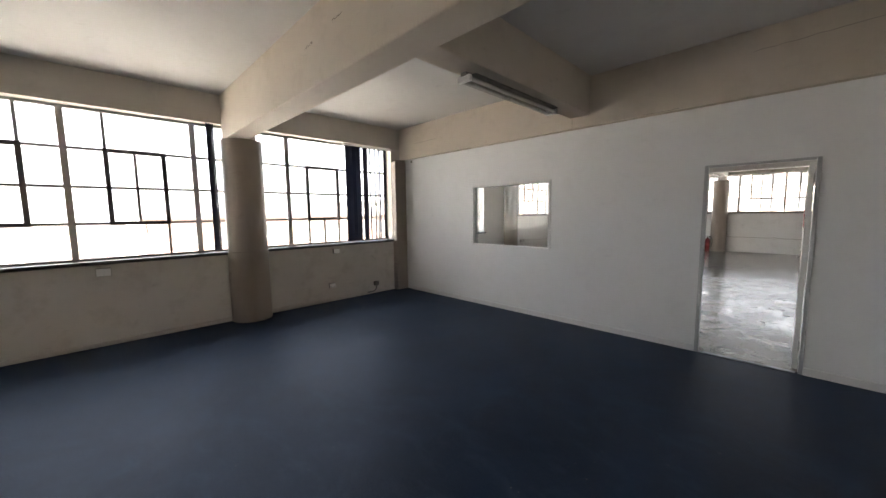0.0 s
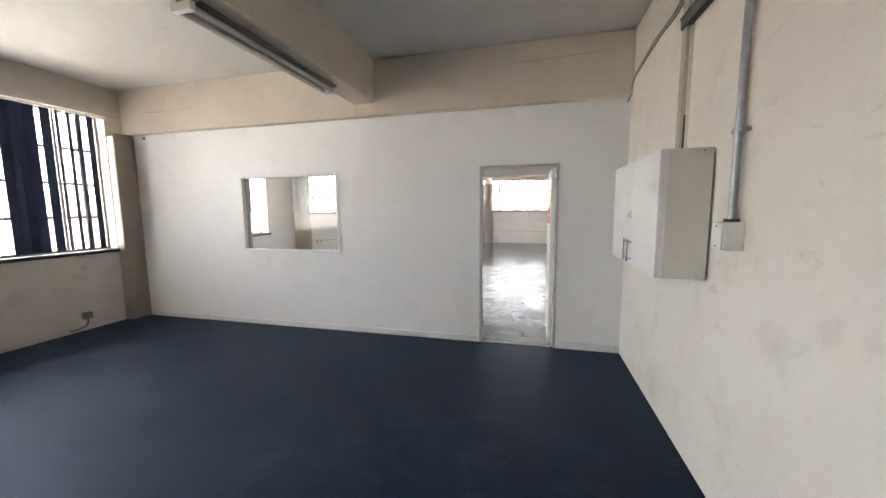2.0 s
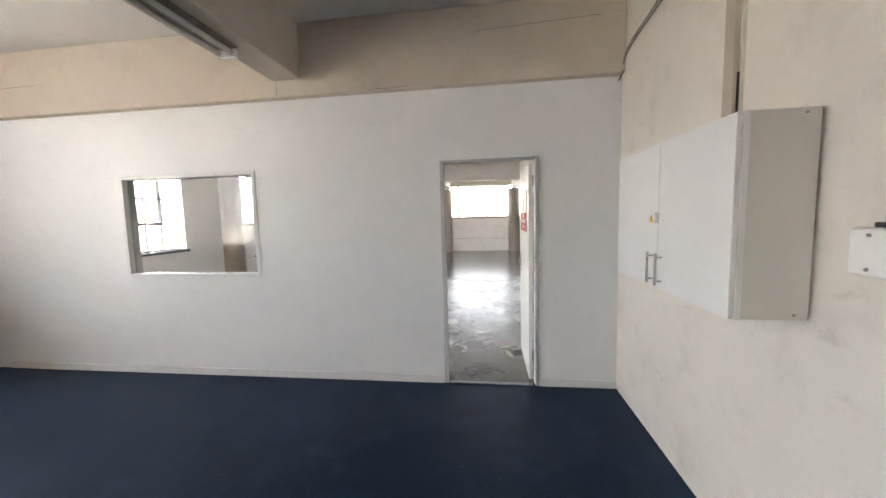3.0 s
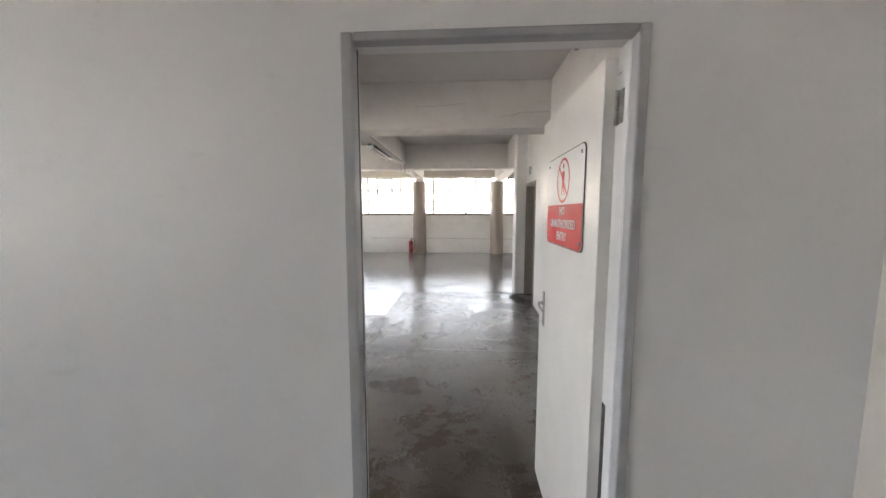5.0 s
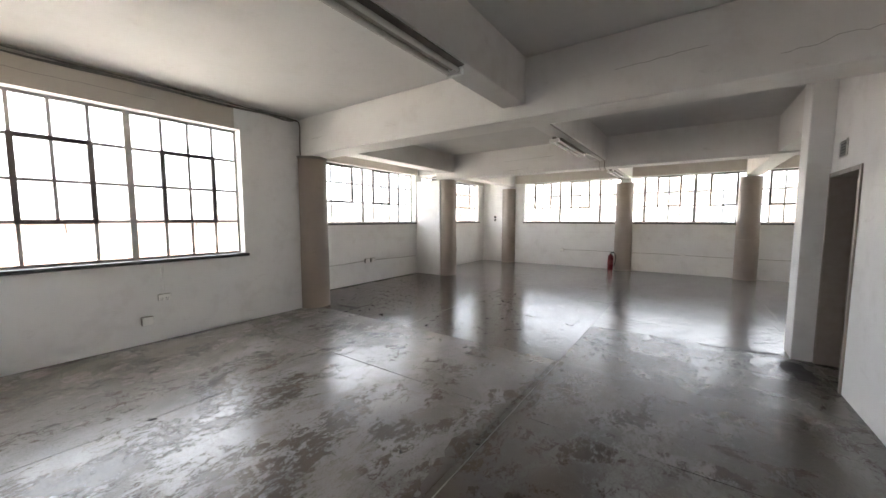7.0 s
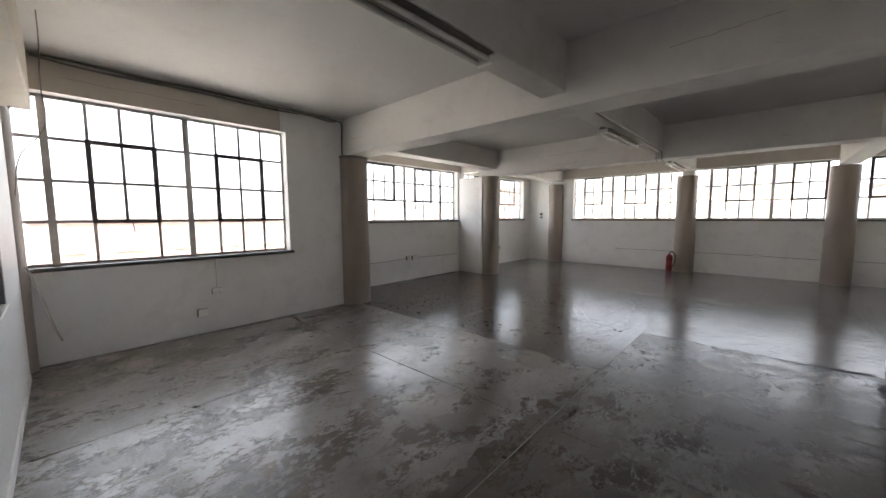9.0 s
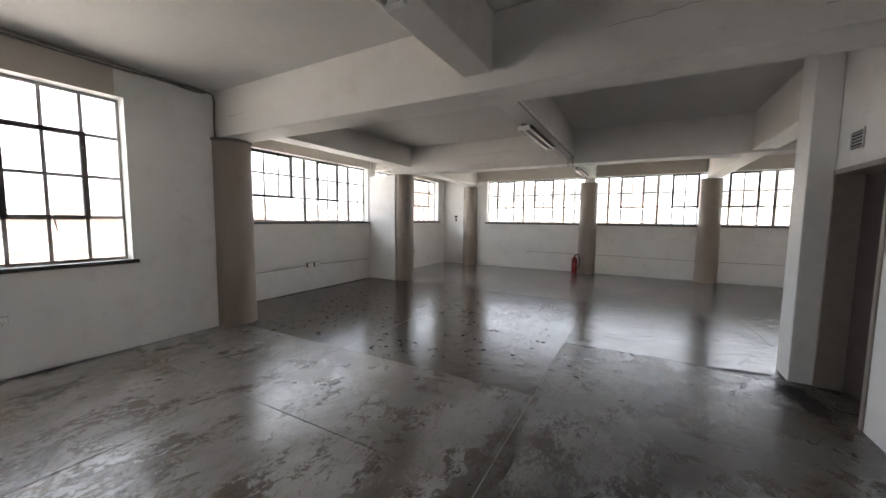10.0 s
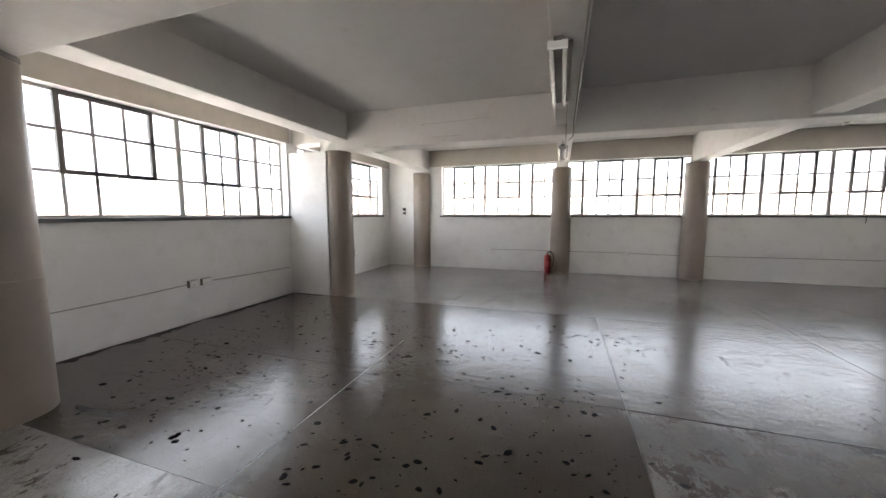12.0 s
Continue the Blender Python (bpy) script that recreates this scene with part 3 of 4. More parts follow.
for (y0, z0), (y1, z1), w in (((0.064, 0.348), (-0.064, 0.220), 0.006),):
    n = Vector((y1 - y0, z1 - z0)).normalized()
    o = Vector((-n.y, n.x)) * w
    bm.faces.new([bm.verts.new((-0.0056, y, z)) for y, z in ((y0 + o.x, z0 + o.y), (y0 - o.x, z0 - o.y), (y1 - o.x, z1 - o.y), (y1 + o.x, z1 + o.y))])
part("prohibition_ring", bm, SIGN_RED, sign, "red prohibition ring with a slash")
bm = bmesh.new()
bm.faces.new([bm.verts.new((-0.0050, y, z)) for y, z in ((-0.030, 0.222), (-0.017, 0.222), (0.0, 0.262), (0.014, 0.222), (0.027, 0.222), (0.013, 0.275), (0.022, 0.318), (0.0, 0.328), (-0.022, 0.318), (-0.013, 0.275))])
bm.faces.new([bm.verts.new((-0.0050, 0.012 * math.cos(k * math.tau / 16), 0.347 + 0.012 * math.sin(k * math.tau / 16))) for k in range(16)])
part("symbol", bm, SIGN_RED, sign, "plain red symbol")
TURNED = Matrix(((0, 0, -1, -0.0062), (-1, 0, 0, 0), (0, 1, 0, 0), (0, 0, 0, 1)))
for word, z, size in (("NO", 0.150, 0.050), ("UNAUTHORIZED", 0.095, 0.050), ("ENTRY", 0.040, 0.050)):
    lettering("lettering", word, size, Matrix.Translation((0, 0.0, z)) @ TURNED, SIGN_WHITE, sign)
for y in (-0.245, 0.245):
    for z in (0.028, 0.368):
        part("screw", rod(bmesh.new(), (-0.005, y, z), (-0.0085, y, z), 0.007, 12), GALV, sign)

# window between the two rooms
win = thing("window_10", (0, 0, 0), "fixed inner window with a white frame in the partition", "window", kind="structure")
X0, X1, Z0, Z1 = -4.85, -3.355, 1.035, 2.06
part("window_frame", boxes((X0 - 0.005, -0.012, Z0 - 0.005, X0 + 0.035, 0.045, Z1 + 0.005), (X1 - 0.035, -0.012, Z0 - 0.005, X1 + 0.005, 0.045, Z1 + 0.005), (X0 + 0.035, -0.012, Z0 - 0.005, X1 - 0.035, 0.045, Z0 + 0.03), (X0 + 0.035, -0.012, Z1 - 0.03, X1 - 0.035, 0.045, Z1 + 0.005), bevel=0.003), TRIM_WHITE, win, "white painted frame")
part("inner_frame", boxes((X0, 0.05, Z0, X0 + 0.04, 0.118, Z1), (X1 - 0.04, 0.05, Z0, X1, 0.118, Z1), (X0 + 0.04, 0.05, Z1 - 0.03, X1 - 0.04, 0.118, Z1), bevel=0.003), STEEL_GREY, win, "grey painted inner frame")
part("window_sill", boxes((X0 + 0.04, 0.05, Z0, X1 - 0.04, 0.135, Z0 + 0.022), bevel=0.004), TRIM_WHITE, win, "white sill")
pane = part("pane", boxes((X0 + 0.03, 0.0455, Z0 + 0.025, X1 - 0.03, 0.0495, Z1 - 0.025)), CLEAR_GLASS, win)
pane.visible_shadow = False


# ---- lamps ----
def batten(x, y0, y1, z, label):
    """A twin fluorescent batten under a beam, running along y."""
    L = y1 - y0
    t = thing("fluorescent_light", (x, (y0 + y1) / 2, z), label, "ceiling light", "fluorescent battens")
    part("body", boxes((-0.03, -L / 2, -0.04, 0.03, L / 2, 0.0), bevel=0.004), plain("batten_grey", (0.22, 0.20, 0.18), 0.5), t, "grey batten spine")
    part("reflector", boxes((-0.075, -L / 2 + 0.045, -0.032, 0.105, L / 2 - 0.045, -0.024), bevel=0.002), plain("dull_reflector", (0.20, 0.18, 0.165), 0.6), t, "dull grey reflector plate")
    for s in (-1, 1):
        part("tube", rod(bmesh.new(), (s * 0.050, -L / 2 + 0.05, -0.058), (s * 0.050, L / 2 - 0.05, -0.058), 0.019, 14), TUBE, t, "unlit fluorescent tube", True)
        part("end_cap", boxes((-0.072, s * (L / 2 - 0.02) - 0.02, -0.084, 0.072, s * (L / 2 - 0.02) + 0.02, -0.03), bevel=0.006), PLASTIC_WHITE, t)


batten(-2.965, -2.33, -0.74, 2.838, "twin fluorescent batten under the office beam, unlit")
batten(-2.87, 1.10, 2.70, 2.838, "twin fluorescent batten under the hall beam, unlit")
batten(-2.99, 5.60, 7.18, 2.838, "twin fluorescent batten under the hall beam, unlit")
batten(-2.95, 9.90, 11.50, 2.838, "twin fluorescent batten near the far wall, unlit")
batten(2.35, 10.60, 12.10, 3.329, "twin fluorescent batten on the ceiling, unlit")

# ---- office things ----
cab = thing("wall_cabinet", (0, -1.31, 1.185), "white two-door wall cabinet with beige sides", "cabinet")
part("body", boxes((-0.252, -0.545, 0, -0.014, 0.545, 0.727), bevel=0.002), CABINET_SIDE, cab, "beige melamine carcass")
# added dark filler deepens the shadow line between carcass and wall
part("gap_shade", boxes((-0.0138, -0.52, 0.03, -0.001, 0.52, 0.70)), CABLE, cab, "dark filler for the shadow gap behind the carcass")
part("edge_strip", boxes((-0.2525, -0.549, 0.0, -0.232, -0.5455, 0.727), bevel=0.001), BOARD_WHITE, cab, "pale edge strip")
for s in (-1, 1):
    y0, y1 = sorted((s * 0.0015, s * 0.544))
    d = part("door", boxes((-0.271, y0, 0.001, -0.2535, y1, 0.726), bevel=0.0015), BOARD_WHITE, cab, "white melamine door")
    bm = rod(bmesh.new(), (-0.30, s * 0.045, 0.025), (-0.30, s * 0.045, 0.185), 0.006)
    for z in (0.045, 0.165):
        rod(bm, (-0.30, s * 0.045, z), (-0.271, s * 0.045, z), 0.004)
    part("handle", bm, CHROME, d, "steel bar handle", True)
bm = bmesh.new()
bm.faces.new([bm.verts.new((-0.2722, y, z)) for y, z in ((0.10, 0.335), (0.05, 0.335), (0.075, 0.385))])
part("warning_triangle", bm, YELLOW, cab, "yellow warning triangle sticker")
bm = bmesh.new()
bm.faces.new([bm.verts.new((-0.2724, y, z)) for y, z in ((0.079, 0.345), (0.071, 0.345), (0.071, 0.37), (0.079, 0.37))])
part("warning_mark", bm, BLACK, cab)
part("sticker", boxes((-0.2722, -0.01, 0.33, -0.2712, 0.04, 0.39)), plain("sticker_paper", (0.68, 0.66, 0.62), 0.5), cab, "pale sticker with small print")
for k in range(5):
    part("print_bar", boxes((-0.2726, -0.006, 0.338 + k * 0.01, -0.2722, 0.034 - 0.006 * (k % 3), 0.341 + k * 0.01)), RED if k == 4 else BLACK, cab)
for y in (-0.45, 0.0):
    part("screw", rod(bmesh.new(), (-0.06, -0.5452, 0.71 if y else 0.018), (-0.06, -0.548, 0.71 if y else 0.018), 0.005, 10), GALV, cab)

pipe = thing("conduit_pipe", (-0.03, -2.11, 1.53), "galvanised conduit pipe dropping to a white box", "conduit")
part("pipe", rod(bmesh.new(), (0, 0, 0), (0, 0, 1.19), 0.0165, 16), GALV, pipe, smooth=True)
part("coupling", rod(bmesh.new(), (0, 0, 0.40), (0, 0, 0.43), 0.022, 16), GALV, pipe, smooth=True)
part("saddle", boxes((-0.012, -0.045, 0.405, 0.03, 0.045, 0.425), bevel=0.004), GALV, pipe)
part("collar", boxes((-0.024, -0.026, -0.010, 0.024, 0.026, 0.004), bevel=0.003), BLACK, pipe, "black rubber collar")
part("junction", rod(bmesh.new(), (0, 0, 1.14), (0, 0, 1.22), 0.024, 16), GALV, pipe, smooth=True)
ibox = thing("isolator_box", (0, -2.115, 1.385), "white steel isolator box on the cream wall", "switch box")
part("body", boxes((-0.085, -0.056, 0, 0.0, 0.056, 0.135), bevel=0.006), PLASTIC_WHITE, ibox)
part("cover", boxes((-0.092, -0.053, 0.004, -0.086, 0.053, 0.131), bevel=0.003), PLASTIC_WHITE, ibox)
for z in (0.02, 0.115):
    part("screw", rod(bmesh.new(), (-0.092, 0.0, z), (-0.096, 0.0, z), 0.005, 10), GALV, ibox)
CHANNEL = plain("dull_dark_steel", (0.13, 0.115, 0.10), 0.6, 0.3, 0.4)
ch = thing("cable_channel", (0, -1.40, 2.75), "dark dull steel cable channel along the cream wall", "cable channel")
part("channel", boxes((-0.055, -5.9, -0.035, -0.012, 0.02, 0.035), bevel=0.003), CHANNEL, ch)
part("lip", boxes((-0.062, -5.9, 0.028, -0.055, 0.02, 0.038)), CHANNEL, ch)
tr = thing("cable_trunking", (0, -1.40, 1.915), "cream plastic trunking above the cabinet", "trunking")
part("base", boxes((-0.02, -0.055, 0, -0.001, 0.055, 1.07), bevel=0.002), CREAM_WALL, tr)
part("cover", boxes((-0.045, -0.05, 0, -0.0205, 0.02, 1.07), bevel=0.003), plain("aged_trunking_plastic", (0.52, 0.45, 0.38), 0.5, 0, 0.2), tr, "aged beige trunking cover")
# shadow line along the cover, made as a thin black strip
part("shadow_strip", boxes((-0.030, -0.0535, 0, -0.0205, -0.0505, 0.26)), BLACK, tr, "black strip for the shadow line beside the cover")
cb = thing("cable_bundle", (0, -0.06, 2.74), "loose dark cables in the ceiling corner", "cable")
tube("cable", [(-0.012, 0.02, 0.58), (-0.014, 0.012, 0.42), (-0.010, 0.022, 0.30), (-0.016, 0.012, 0.12), (-0.02, 0.01, 0.03)], 0.005, CABLE, cb)
for k in range(3):
    w = 0.014 * k
    tube("cable", [(-0.014, -1.24, 0.19 + 1.6 * w), (-0.014, -1.05, 0.168 + 1.3 * w), (-0.016, -0.86, 0.172 + w), (-0.022, -0.66, 0.150 + 1.4 * w), (-0.014, -0.46, 0.145 + w), (-0.016, -0.26, 0.120 + w), (-0.018, -0.10, 0.085 + w), (-0.02, -0.02 + w, 0.03), (-0.03, -0.015 + w, -0.06), (-0.04, 0.005 + w, -0.085), (-0.022, 0.03, -0.05), (-0.02, 0.035, 0.0)], 0.0048, CABLE_WHITE if k == 1 else CABLE, cb)


def socket(name, at, axis, w, h, label, rockers=1, depth=0.035):
    """A surface socket or switch box. axis: the way that it faces."""
    t = thing(name, at, label, "socket", "wall sockets", turn={"-y": 0, "+x": 90, "-x": -90, "+y": 180}[axis])
    part("back_box", boxes((-w / 2, -depth, -h / 2, w / 2, 0, h / 2), bevel=0.005), SOCKET_BACK, t, "back box darkened as if in shade")
    part("face_plate", boxes((-w / 2 + 0.004, -depth - 0.006, -h / 2 + 0.004, w / 2 - 0.004, -depth - 0.0002, h / 2 - 0.004), bevel=0.002), PLASTIC_WHITE, t)
    for k in range(rockers):
        x = (k - (rockers - 1) / 2) * 0.06
        part("rocker", boxes((x - 0.012, -depth - 0.010, 0.008, x + 0.012, -depth - 0.0062, 0.03), bevel=0.002), PLASTIC_WHITE, t)
        bm = bmesh.new()
        for dx, dz in ((-0.012, -0.012), (0.012, -0.012), (0, -0.03)):
            rod(bm, (x + dx, -depth - 0.0055, dz), (x + dx, -depth - 0.0068, dz), 0.0045, 10)
        part("pin_holes", bm, BLACK, t)
    return t


socket("wall_socket", (FX, -1.70, 0.30), "+x", 0.12, 0.085, "white socket low on the dirty wall", 2)
socket("junction_box", (FX, -1.60, 0.93), "+x", 0.12, 0.09, "white junction box under the office window", 0, 0.05)
socket("junction_box", (FX, -4.70, 0.93), "+x", 0.14, 0.10, "white junction box under the office window", 0, 0.05)
st = thing("pipe_stub", (FX, -0.75, 0.02), "old grey pipe stub near the corner", "pipe")
tube("pipe", [(0.02, -0.20, 0.02), (0.03, -0.10, 0.025), (0.04, -0.03, 0.05), (0.045, 0.0, 0.14)], 0.011, CABLE, st)
part("cap", boxes((0.004, -0.05, 0.14, 0.06, 0.05, 0.225), bevel=0.008), CABLE, st, "dark outlet box")
sk = thing("skirting_conduit", (FX, -3.0, 0.0), "old grey conduit along the foot of the wall", "conduit")
tube("pipe", [(0.02, -3.0, 0.05), (0.02, -0.3, 0.06), (0.02, 1.4, 0.06), (0.02, 2.5, 0.07)], 0.011, FACADE_WALL, sk)
hk = thing("wall_bracket", (-6.47, 0, 2.655), "small rusty bracket on the partition", "bracket")
part("plate", boxes((-0.02, -0.01, -0.02, 0.02, 0.0, 0.02), bevel=0.002), CABLE, hk)
part("hook", rod(bmesh.new(), (0.0, -0.01, 0), (0.03, -0.05, 0.0), 0.006), CABLE, hk)
for x, y in ((-0.03, -1.62), (-0.07, -1.80), (-0.05, -1.75)):
    bm = bmesh.new()
    bmesh.ops.create_icosphere(bm, subdivisions=1, radius=0.016, matrix=Matrix.Translation((x, y, 0.008)) @ Matrix.Diagonal((1.3, 0.8, 0.5, 1)))
    tagged(part("crumb", bm, BLACK), "small black crumb of rubber on the carpet", "crumb", "crumbs on the carpet")

# vertical blinds
bl = thing("vertical_blind", (FX + 0.05, -0.85, 2.90), "navy vertical blind drawn half open at the window", "blind")
part("head_rail", boxes((-0.02, -0.55, -0.035, 0.02, 0.55, 0.0), bevel=0.003), PLASTIC_WHITE, bl, "white head rail")
for k, (y, turn) in enumerate(((-0.46, 4), (-0.405, -10), (-0.315, 12), (-0.235, -8), (-0.09, 6), (0.025, 42), (0.14, 40), (0.246, 38), (0.367, 22))):
    bm = boxes((-0.001, -0.05, -1.79, 0.001, 0.05, -0.036))
    bm.transform(Matrix.Translation((0, y, 0)) @ Matrix.Rotation(radians(turn), 4, "Z"))
    slat = part("slat", bm, BLIND, bl)
    bm = boxes((-0.003, -0.049, -1.80, 0.003, 0.049, -1.765), bevel=0.001)
    bm.transform(Matrix.Translation((0, y, 0)) @ Matrix.Rotation(radians(turn), 4, "Z"))
    part("bottom_weight", bm, BLIND, slat)
bl2 = thing("blind_stack", (FX + 0.05, -3.44, 2.90), "stacked navy blind slats beside the column", "blind")
for k in range(4):
    bm = boxes((-0.04, -0.001, -1.80, 0.04, 0.001, 0.0))
    bm.transform(Matrix.Translation((0, -0.05 + 0.03 * k, 0)) @ Matrix.Rotation(radians(-50 + 12 * k), 4, "Z"))
    part("slat", bm, BLIND, bl2)

feed = thing("lamp_conduit", (-2.90, 7.16, 2.80), "thin white conduit linking two battens under the beam", "conduit")
tube("pipe", [(0.0, 0.0, 0.0), (0.0, 0.6, 0.02), (0.0, 1.20, 0.02), (0.0, 1.225, 0.0), (0.0, 1.228, -0.09), (0.0, 1.25, -0.112), (0.0, 1.64, -0.112), (0.0, 1.655, -0.09), (0.0, 1.66, 0.0), (0.0, 1.69, 0.028), (0.0, 2.76, 0.028)], 0.009, CABLE_WHITE, feed)

# ---- hall things ----
ex = thing("fire_extinguisher", (-3.24, 12.16, 0), "red fire extinguisher standing on the floor by a column", "fire extinguisher")
part("cylinder", lathe(bmesh.new(), [(0.066, 0.0), (0.08, 0.012), (0.08, 0.41), (0.074, 0.45), (0.05, 0.485), (0.026, 0.50), (0.026, 0.52)], 28), RED, ex, "red enamelled cylinder", True)
part("label", lathe(bmesh.new(), [(0.0803, 0.20), (0.0806, 0.202), (0.0806, 0.33), (0.0803, 0.332)], 28), plain("extinguisher_label", (0.30, 0.05, 0.05), 0.4), ex, "darker printed label", True)
bm = boxes((-0.02, -0.016, 0.52, 0.02, 0.016, 0.55), (-0.015, -0.012, 0.575, 0.10, 0.012, 0.585), (-0.015, -0.012, 0.548, 0.09, 0.012, 0.556), bevel=0.002)
part("valve_handle", bm, BLACK, ex, "black squeeze handle")
tube("hose", [(-0.01, 0, 0.54), (0.09, -0.02, 0.56), (0.15, -0.03, 0.42), (0.13, -0.03, 0.25), (0.095, -0.02, 0.14)], 0.012, BLACK, ex, "black rubber hose")

socket("wall_socket", (HX, 1.85, 0.575), "+x", 0.14, 0.085, "white double socket on the white wall", 2, 0.02)
socket("junction_box", (HX, 1.65, 0.30), "+x", 0.12, 0.11, "white junction box low on the white wall", 0, 0.06)
socket("wall_socket", (MX, 6.33, 0.56), "+x", 0.13, 0.10, "white socket on the alcove wall", 1, 0.05)
socket("wall_socket", (MX, 6.53, 0.56), "+x", 0.15, 0.10, "white double socket on the alcove wall", 2, 0.05)
socket("wall_socket", (MX, 10.52, 0.55), "+x", 0.09, 0.12, "white socket in the corner alcove", 1, 0.04)
socket("wall_socket", (-4.83, FAR, 0.54), "-y", 0.12, 0.11, "grey socket on the far wall", 2, 0.03)
socket("wall_socket", (-1.39, FAR, 0.55), "-y", 0.12, 0.08, "white socket on the far wall", 2, 0.03)


def run(points, label, r=0.006, mat=None):
    c = thing("surface_conduit", points[0], label, "conduit", "surface conduits")
    o = Vector(points[0])
    tube("pipe", [tuple(Vector(p) - o) for p in points], r, mat or CONDUIT, c, smooth_ends=True)


run([(MX + 0.008, 4.70, 0.53), (MX + 0.008, 5.6, 0.535), (MX + 0.008, 6.26, 0.555)], "thin conduit on the alcove wall to the socket")
run([(MX + 0.008, 6.61, 0.555), (MX + 0.008, 7.5, 0.53), (MX + 0.008, 8.25, 0.522)], "thin conduit on the alcove wall past the socket")
run([(-4.76, FAR - 0.008, 0.555), (-4.0, FAR - 0.008, 0.565), (-3.19, FAR - 0.008, 0.56)], "thin conduit along the far wall")
run([(-2.70, FAR - 0.008, 0.56), (-2.0, FAR - 0.008, 0.565), (-1.46, FAR - 0.008, 0.555)], "thin conduit along the far wall")
run([(-1.32, FAR - 0.008, 0.555), (-0.8, FAR - 0.008, 0.545), (-0.24, FAR - 0.008, 0.54)], "thin conduit along the far wall")
run([(0.24, FAR - 0.008, 0.54), (1.5, FAR - 0.008, 0.55), (3.6, FAR - 0.008, 0.56)], "thin conduit along the far wall")
run([(HX + 0.01, 1.85, 0.62), (HX + 0.01, 1.85, 1.02)], "short conduit from the socket to the sill", 0.012, WHITE_WALL)
run([(-2.80, 4.37, 2.832), (-2.80, 6.0, 2.832), (-2.80, 8.38, 2.832), (-2.80, 8.39, 2.69), (-2.82, 8.6, 2.69), (-2.86, 8.82, 2.70), (-2.93, 8.84, 2.82), (-2.95, 9.89, 2.82)], "white conduit under the narrow beam to the lamps", 0.009)

ic = thing("intercom", (-7.40, FAR, 1.62), "black wall intercom with two round parts", "intercom")
part("back_plate", boxes((-0.055, -0.012, -0.13, 0.055, 0, 0.13), bevel=0.004), PLASTIC_WHITE, ic)
part("earpiece", lathe(bmesh.new(), [(0.045, 0), (0.045, 0.03), (0.035, 0.045)], 20), BLACK, ic, "", True).matrix_basis = Matrix.Translation((0.0, -0.0125, 0.055)) @ Matrix.Rotation(radians(90), 4, "X")
part("mouthpiece", lathe(bmesh.new(), [(0.038, 0), (0.038, 0.03), (0.03, 0.04)], 20), BLACK, ic, "", True).matrix_basis = Matrix.Translation((0.005, -0.0125, -0.06)) @ Matrix.Rotation(radians(90), 4, "X")

vt = thing("air_vent", (-0.04, 5.36, 2.22), "dark louvred air brick above the side door", "vent")
part("backing", boxes((-0.004, -0.10, 0, 0.0, 0.10, 0.15)), BLACK, vt)
part("frame", boxes((-0.014, -0.11, -0.01, -0.0045, -0.098, 0.16), (-0.014, 0.098, -0.01, -0.0045, 0.11, 0.16), (-0.014, -0.098, -0.01, -0.0045, 0.098, 0.002), (-0.014, -0.098, 0.148, -0.0045, 0.098, 0.16)), WHITE_WALL, vt)
for k in range(5):
    part("slat", boxes((-0.016, -0.096, 0.014 + k * 0.028, -0.005, 0.096, 0.023 + k * 0.028)), STEEL_GREY, vt)

cg = thing("cable_bundle", (HX, 0.30, 3.29), "bundle of old cables along the ceiling edge", "cable")
random.seed(4)
for k in range(6):
    pts = [(0.012 + 0.011 * (k % 3), 0.0, 0.012 - 0.016 * (k // 3))]
    for j in range(1, 9):
        pts.append((0.014 + 0.011 * (k % 3) + random.uniform(-0.006, 0.006), j * 0.43, 0.008 - 0.034 * (k // 3) + random.uniform(-0.012, 0.01)))
    u = 0.011 * (k % 3)
    pts += [(0.03 + u, 3.54, -0.012), (0.032 + u, 3.595 - u, -0.022), (0.034 + u, 3.61 - u, -0.06), (0.034 + u, 3.612 - u, -0.25), (0.036 + u, 3.606 - u, -0.42), (0.034 + u, 3.612 - u, -0.60)]
    tube("cable", pts, 0.0085, CABLE if k % 3 else CABLE_WHITE, cg)
bd = thing("cable_band", (-6.96, 4.15, 2.66), "cables wound round the top of the column", "cable")
for k in range(3):
    tube("cable", [(0.292 * math.cos(radians(a)), 0.292 * math.sin(radians(a)), 0.028 - 0.014 * k + 0.004 * math.sin(a)) for a in range(-170, 60, 10)], 0.006, CABLE, bd, smooth_ends=True)
hg = thing("hanging_cable", (-6.62, 0.38, CEIL), "loose grey cables hanging beside the column", "cable")
tube("cable", [(0.85, 0.0, 0.0), (0.60, 0.0, -0.12), (0.12, -0.02, -0.45), (-0.02, -0.01, -0.72), (-0.10, -0.05, -0.85), (-0.02, -0.2, -1.1), (0.02, -0.26, -1.5)], 0.005, CABLE, hg)
tube("cable", [(-0.28, -0.12, -0.02), (-0.22, -0.18, -0.1), (-0.10, -0.22, -0.35), (-0.10, -0.24, -0.62), (-0.02, -0.24, -0.66)], 0.012, CABLE, hg)
tube("cable", [(0.01, -0.25, -2.2), (0.03, -0.2, -2.35), (0.0, -0.16, -2.55), (0.06, -0.12, -2.75), (0.04, -0.05, -3.0)], 0.012, CABLE_WHITE, hg)
ck = thing("ceiling_device", (-0.045, 2.77, 3.20), "small dark junction box high on the wall", "junction box")
part("body", boxes((-0.04, -0.04, 0, 0, 0.04, 0.11), bevel=0.004), CABLE_WHITE, ck)
part("cover", boxes((-0.046, -0.03, 0.02, -0.041, 0.03, 0.09), bevel=0.002), BLACK, ck)
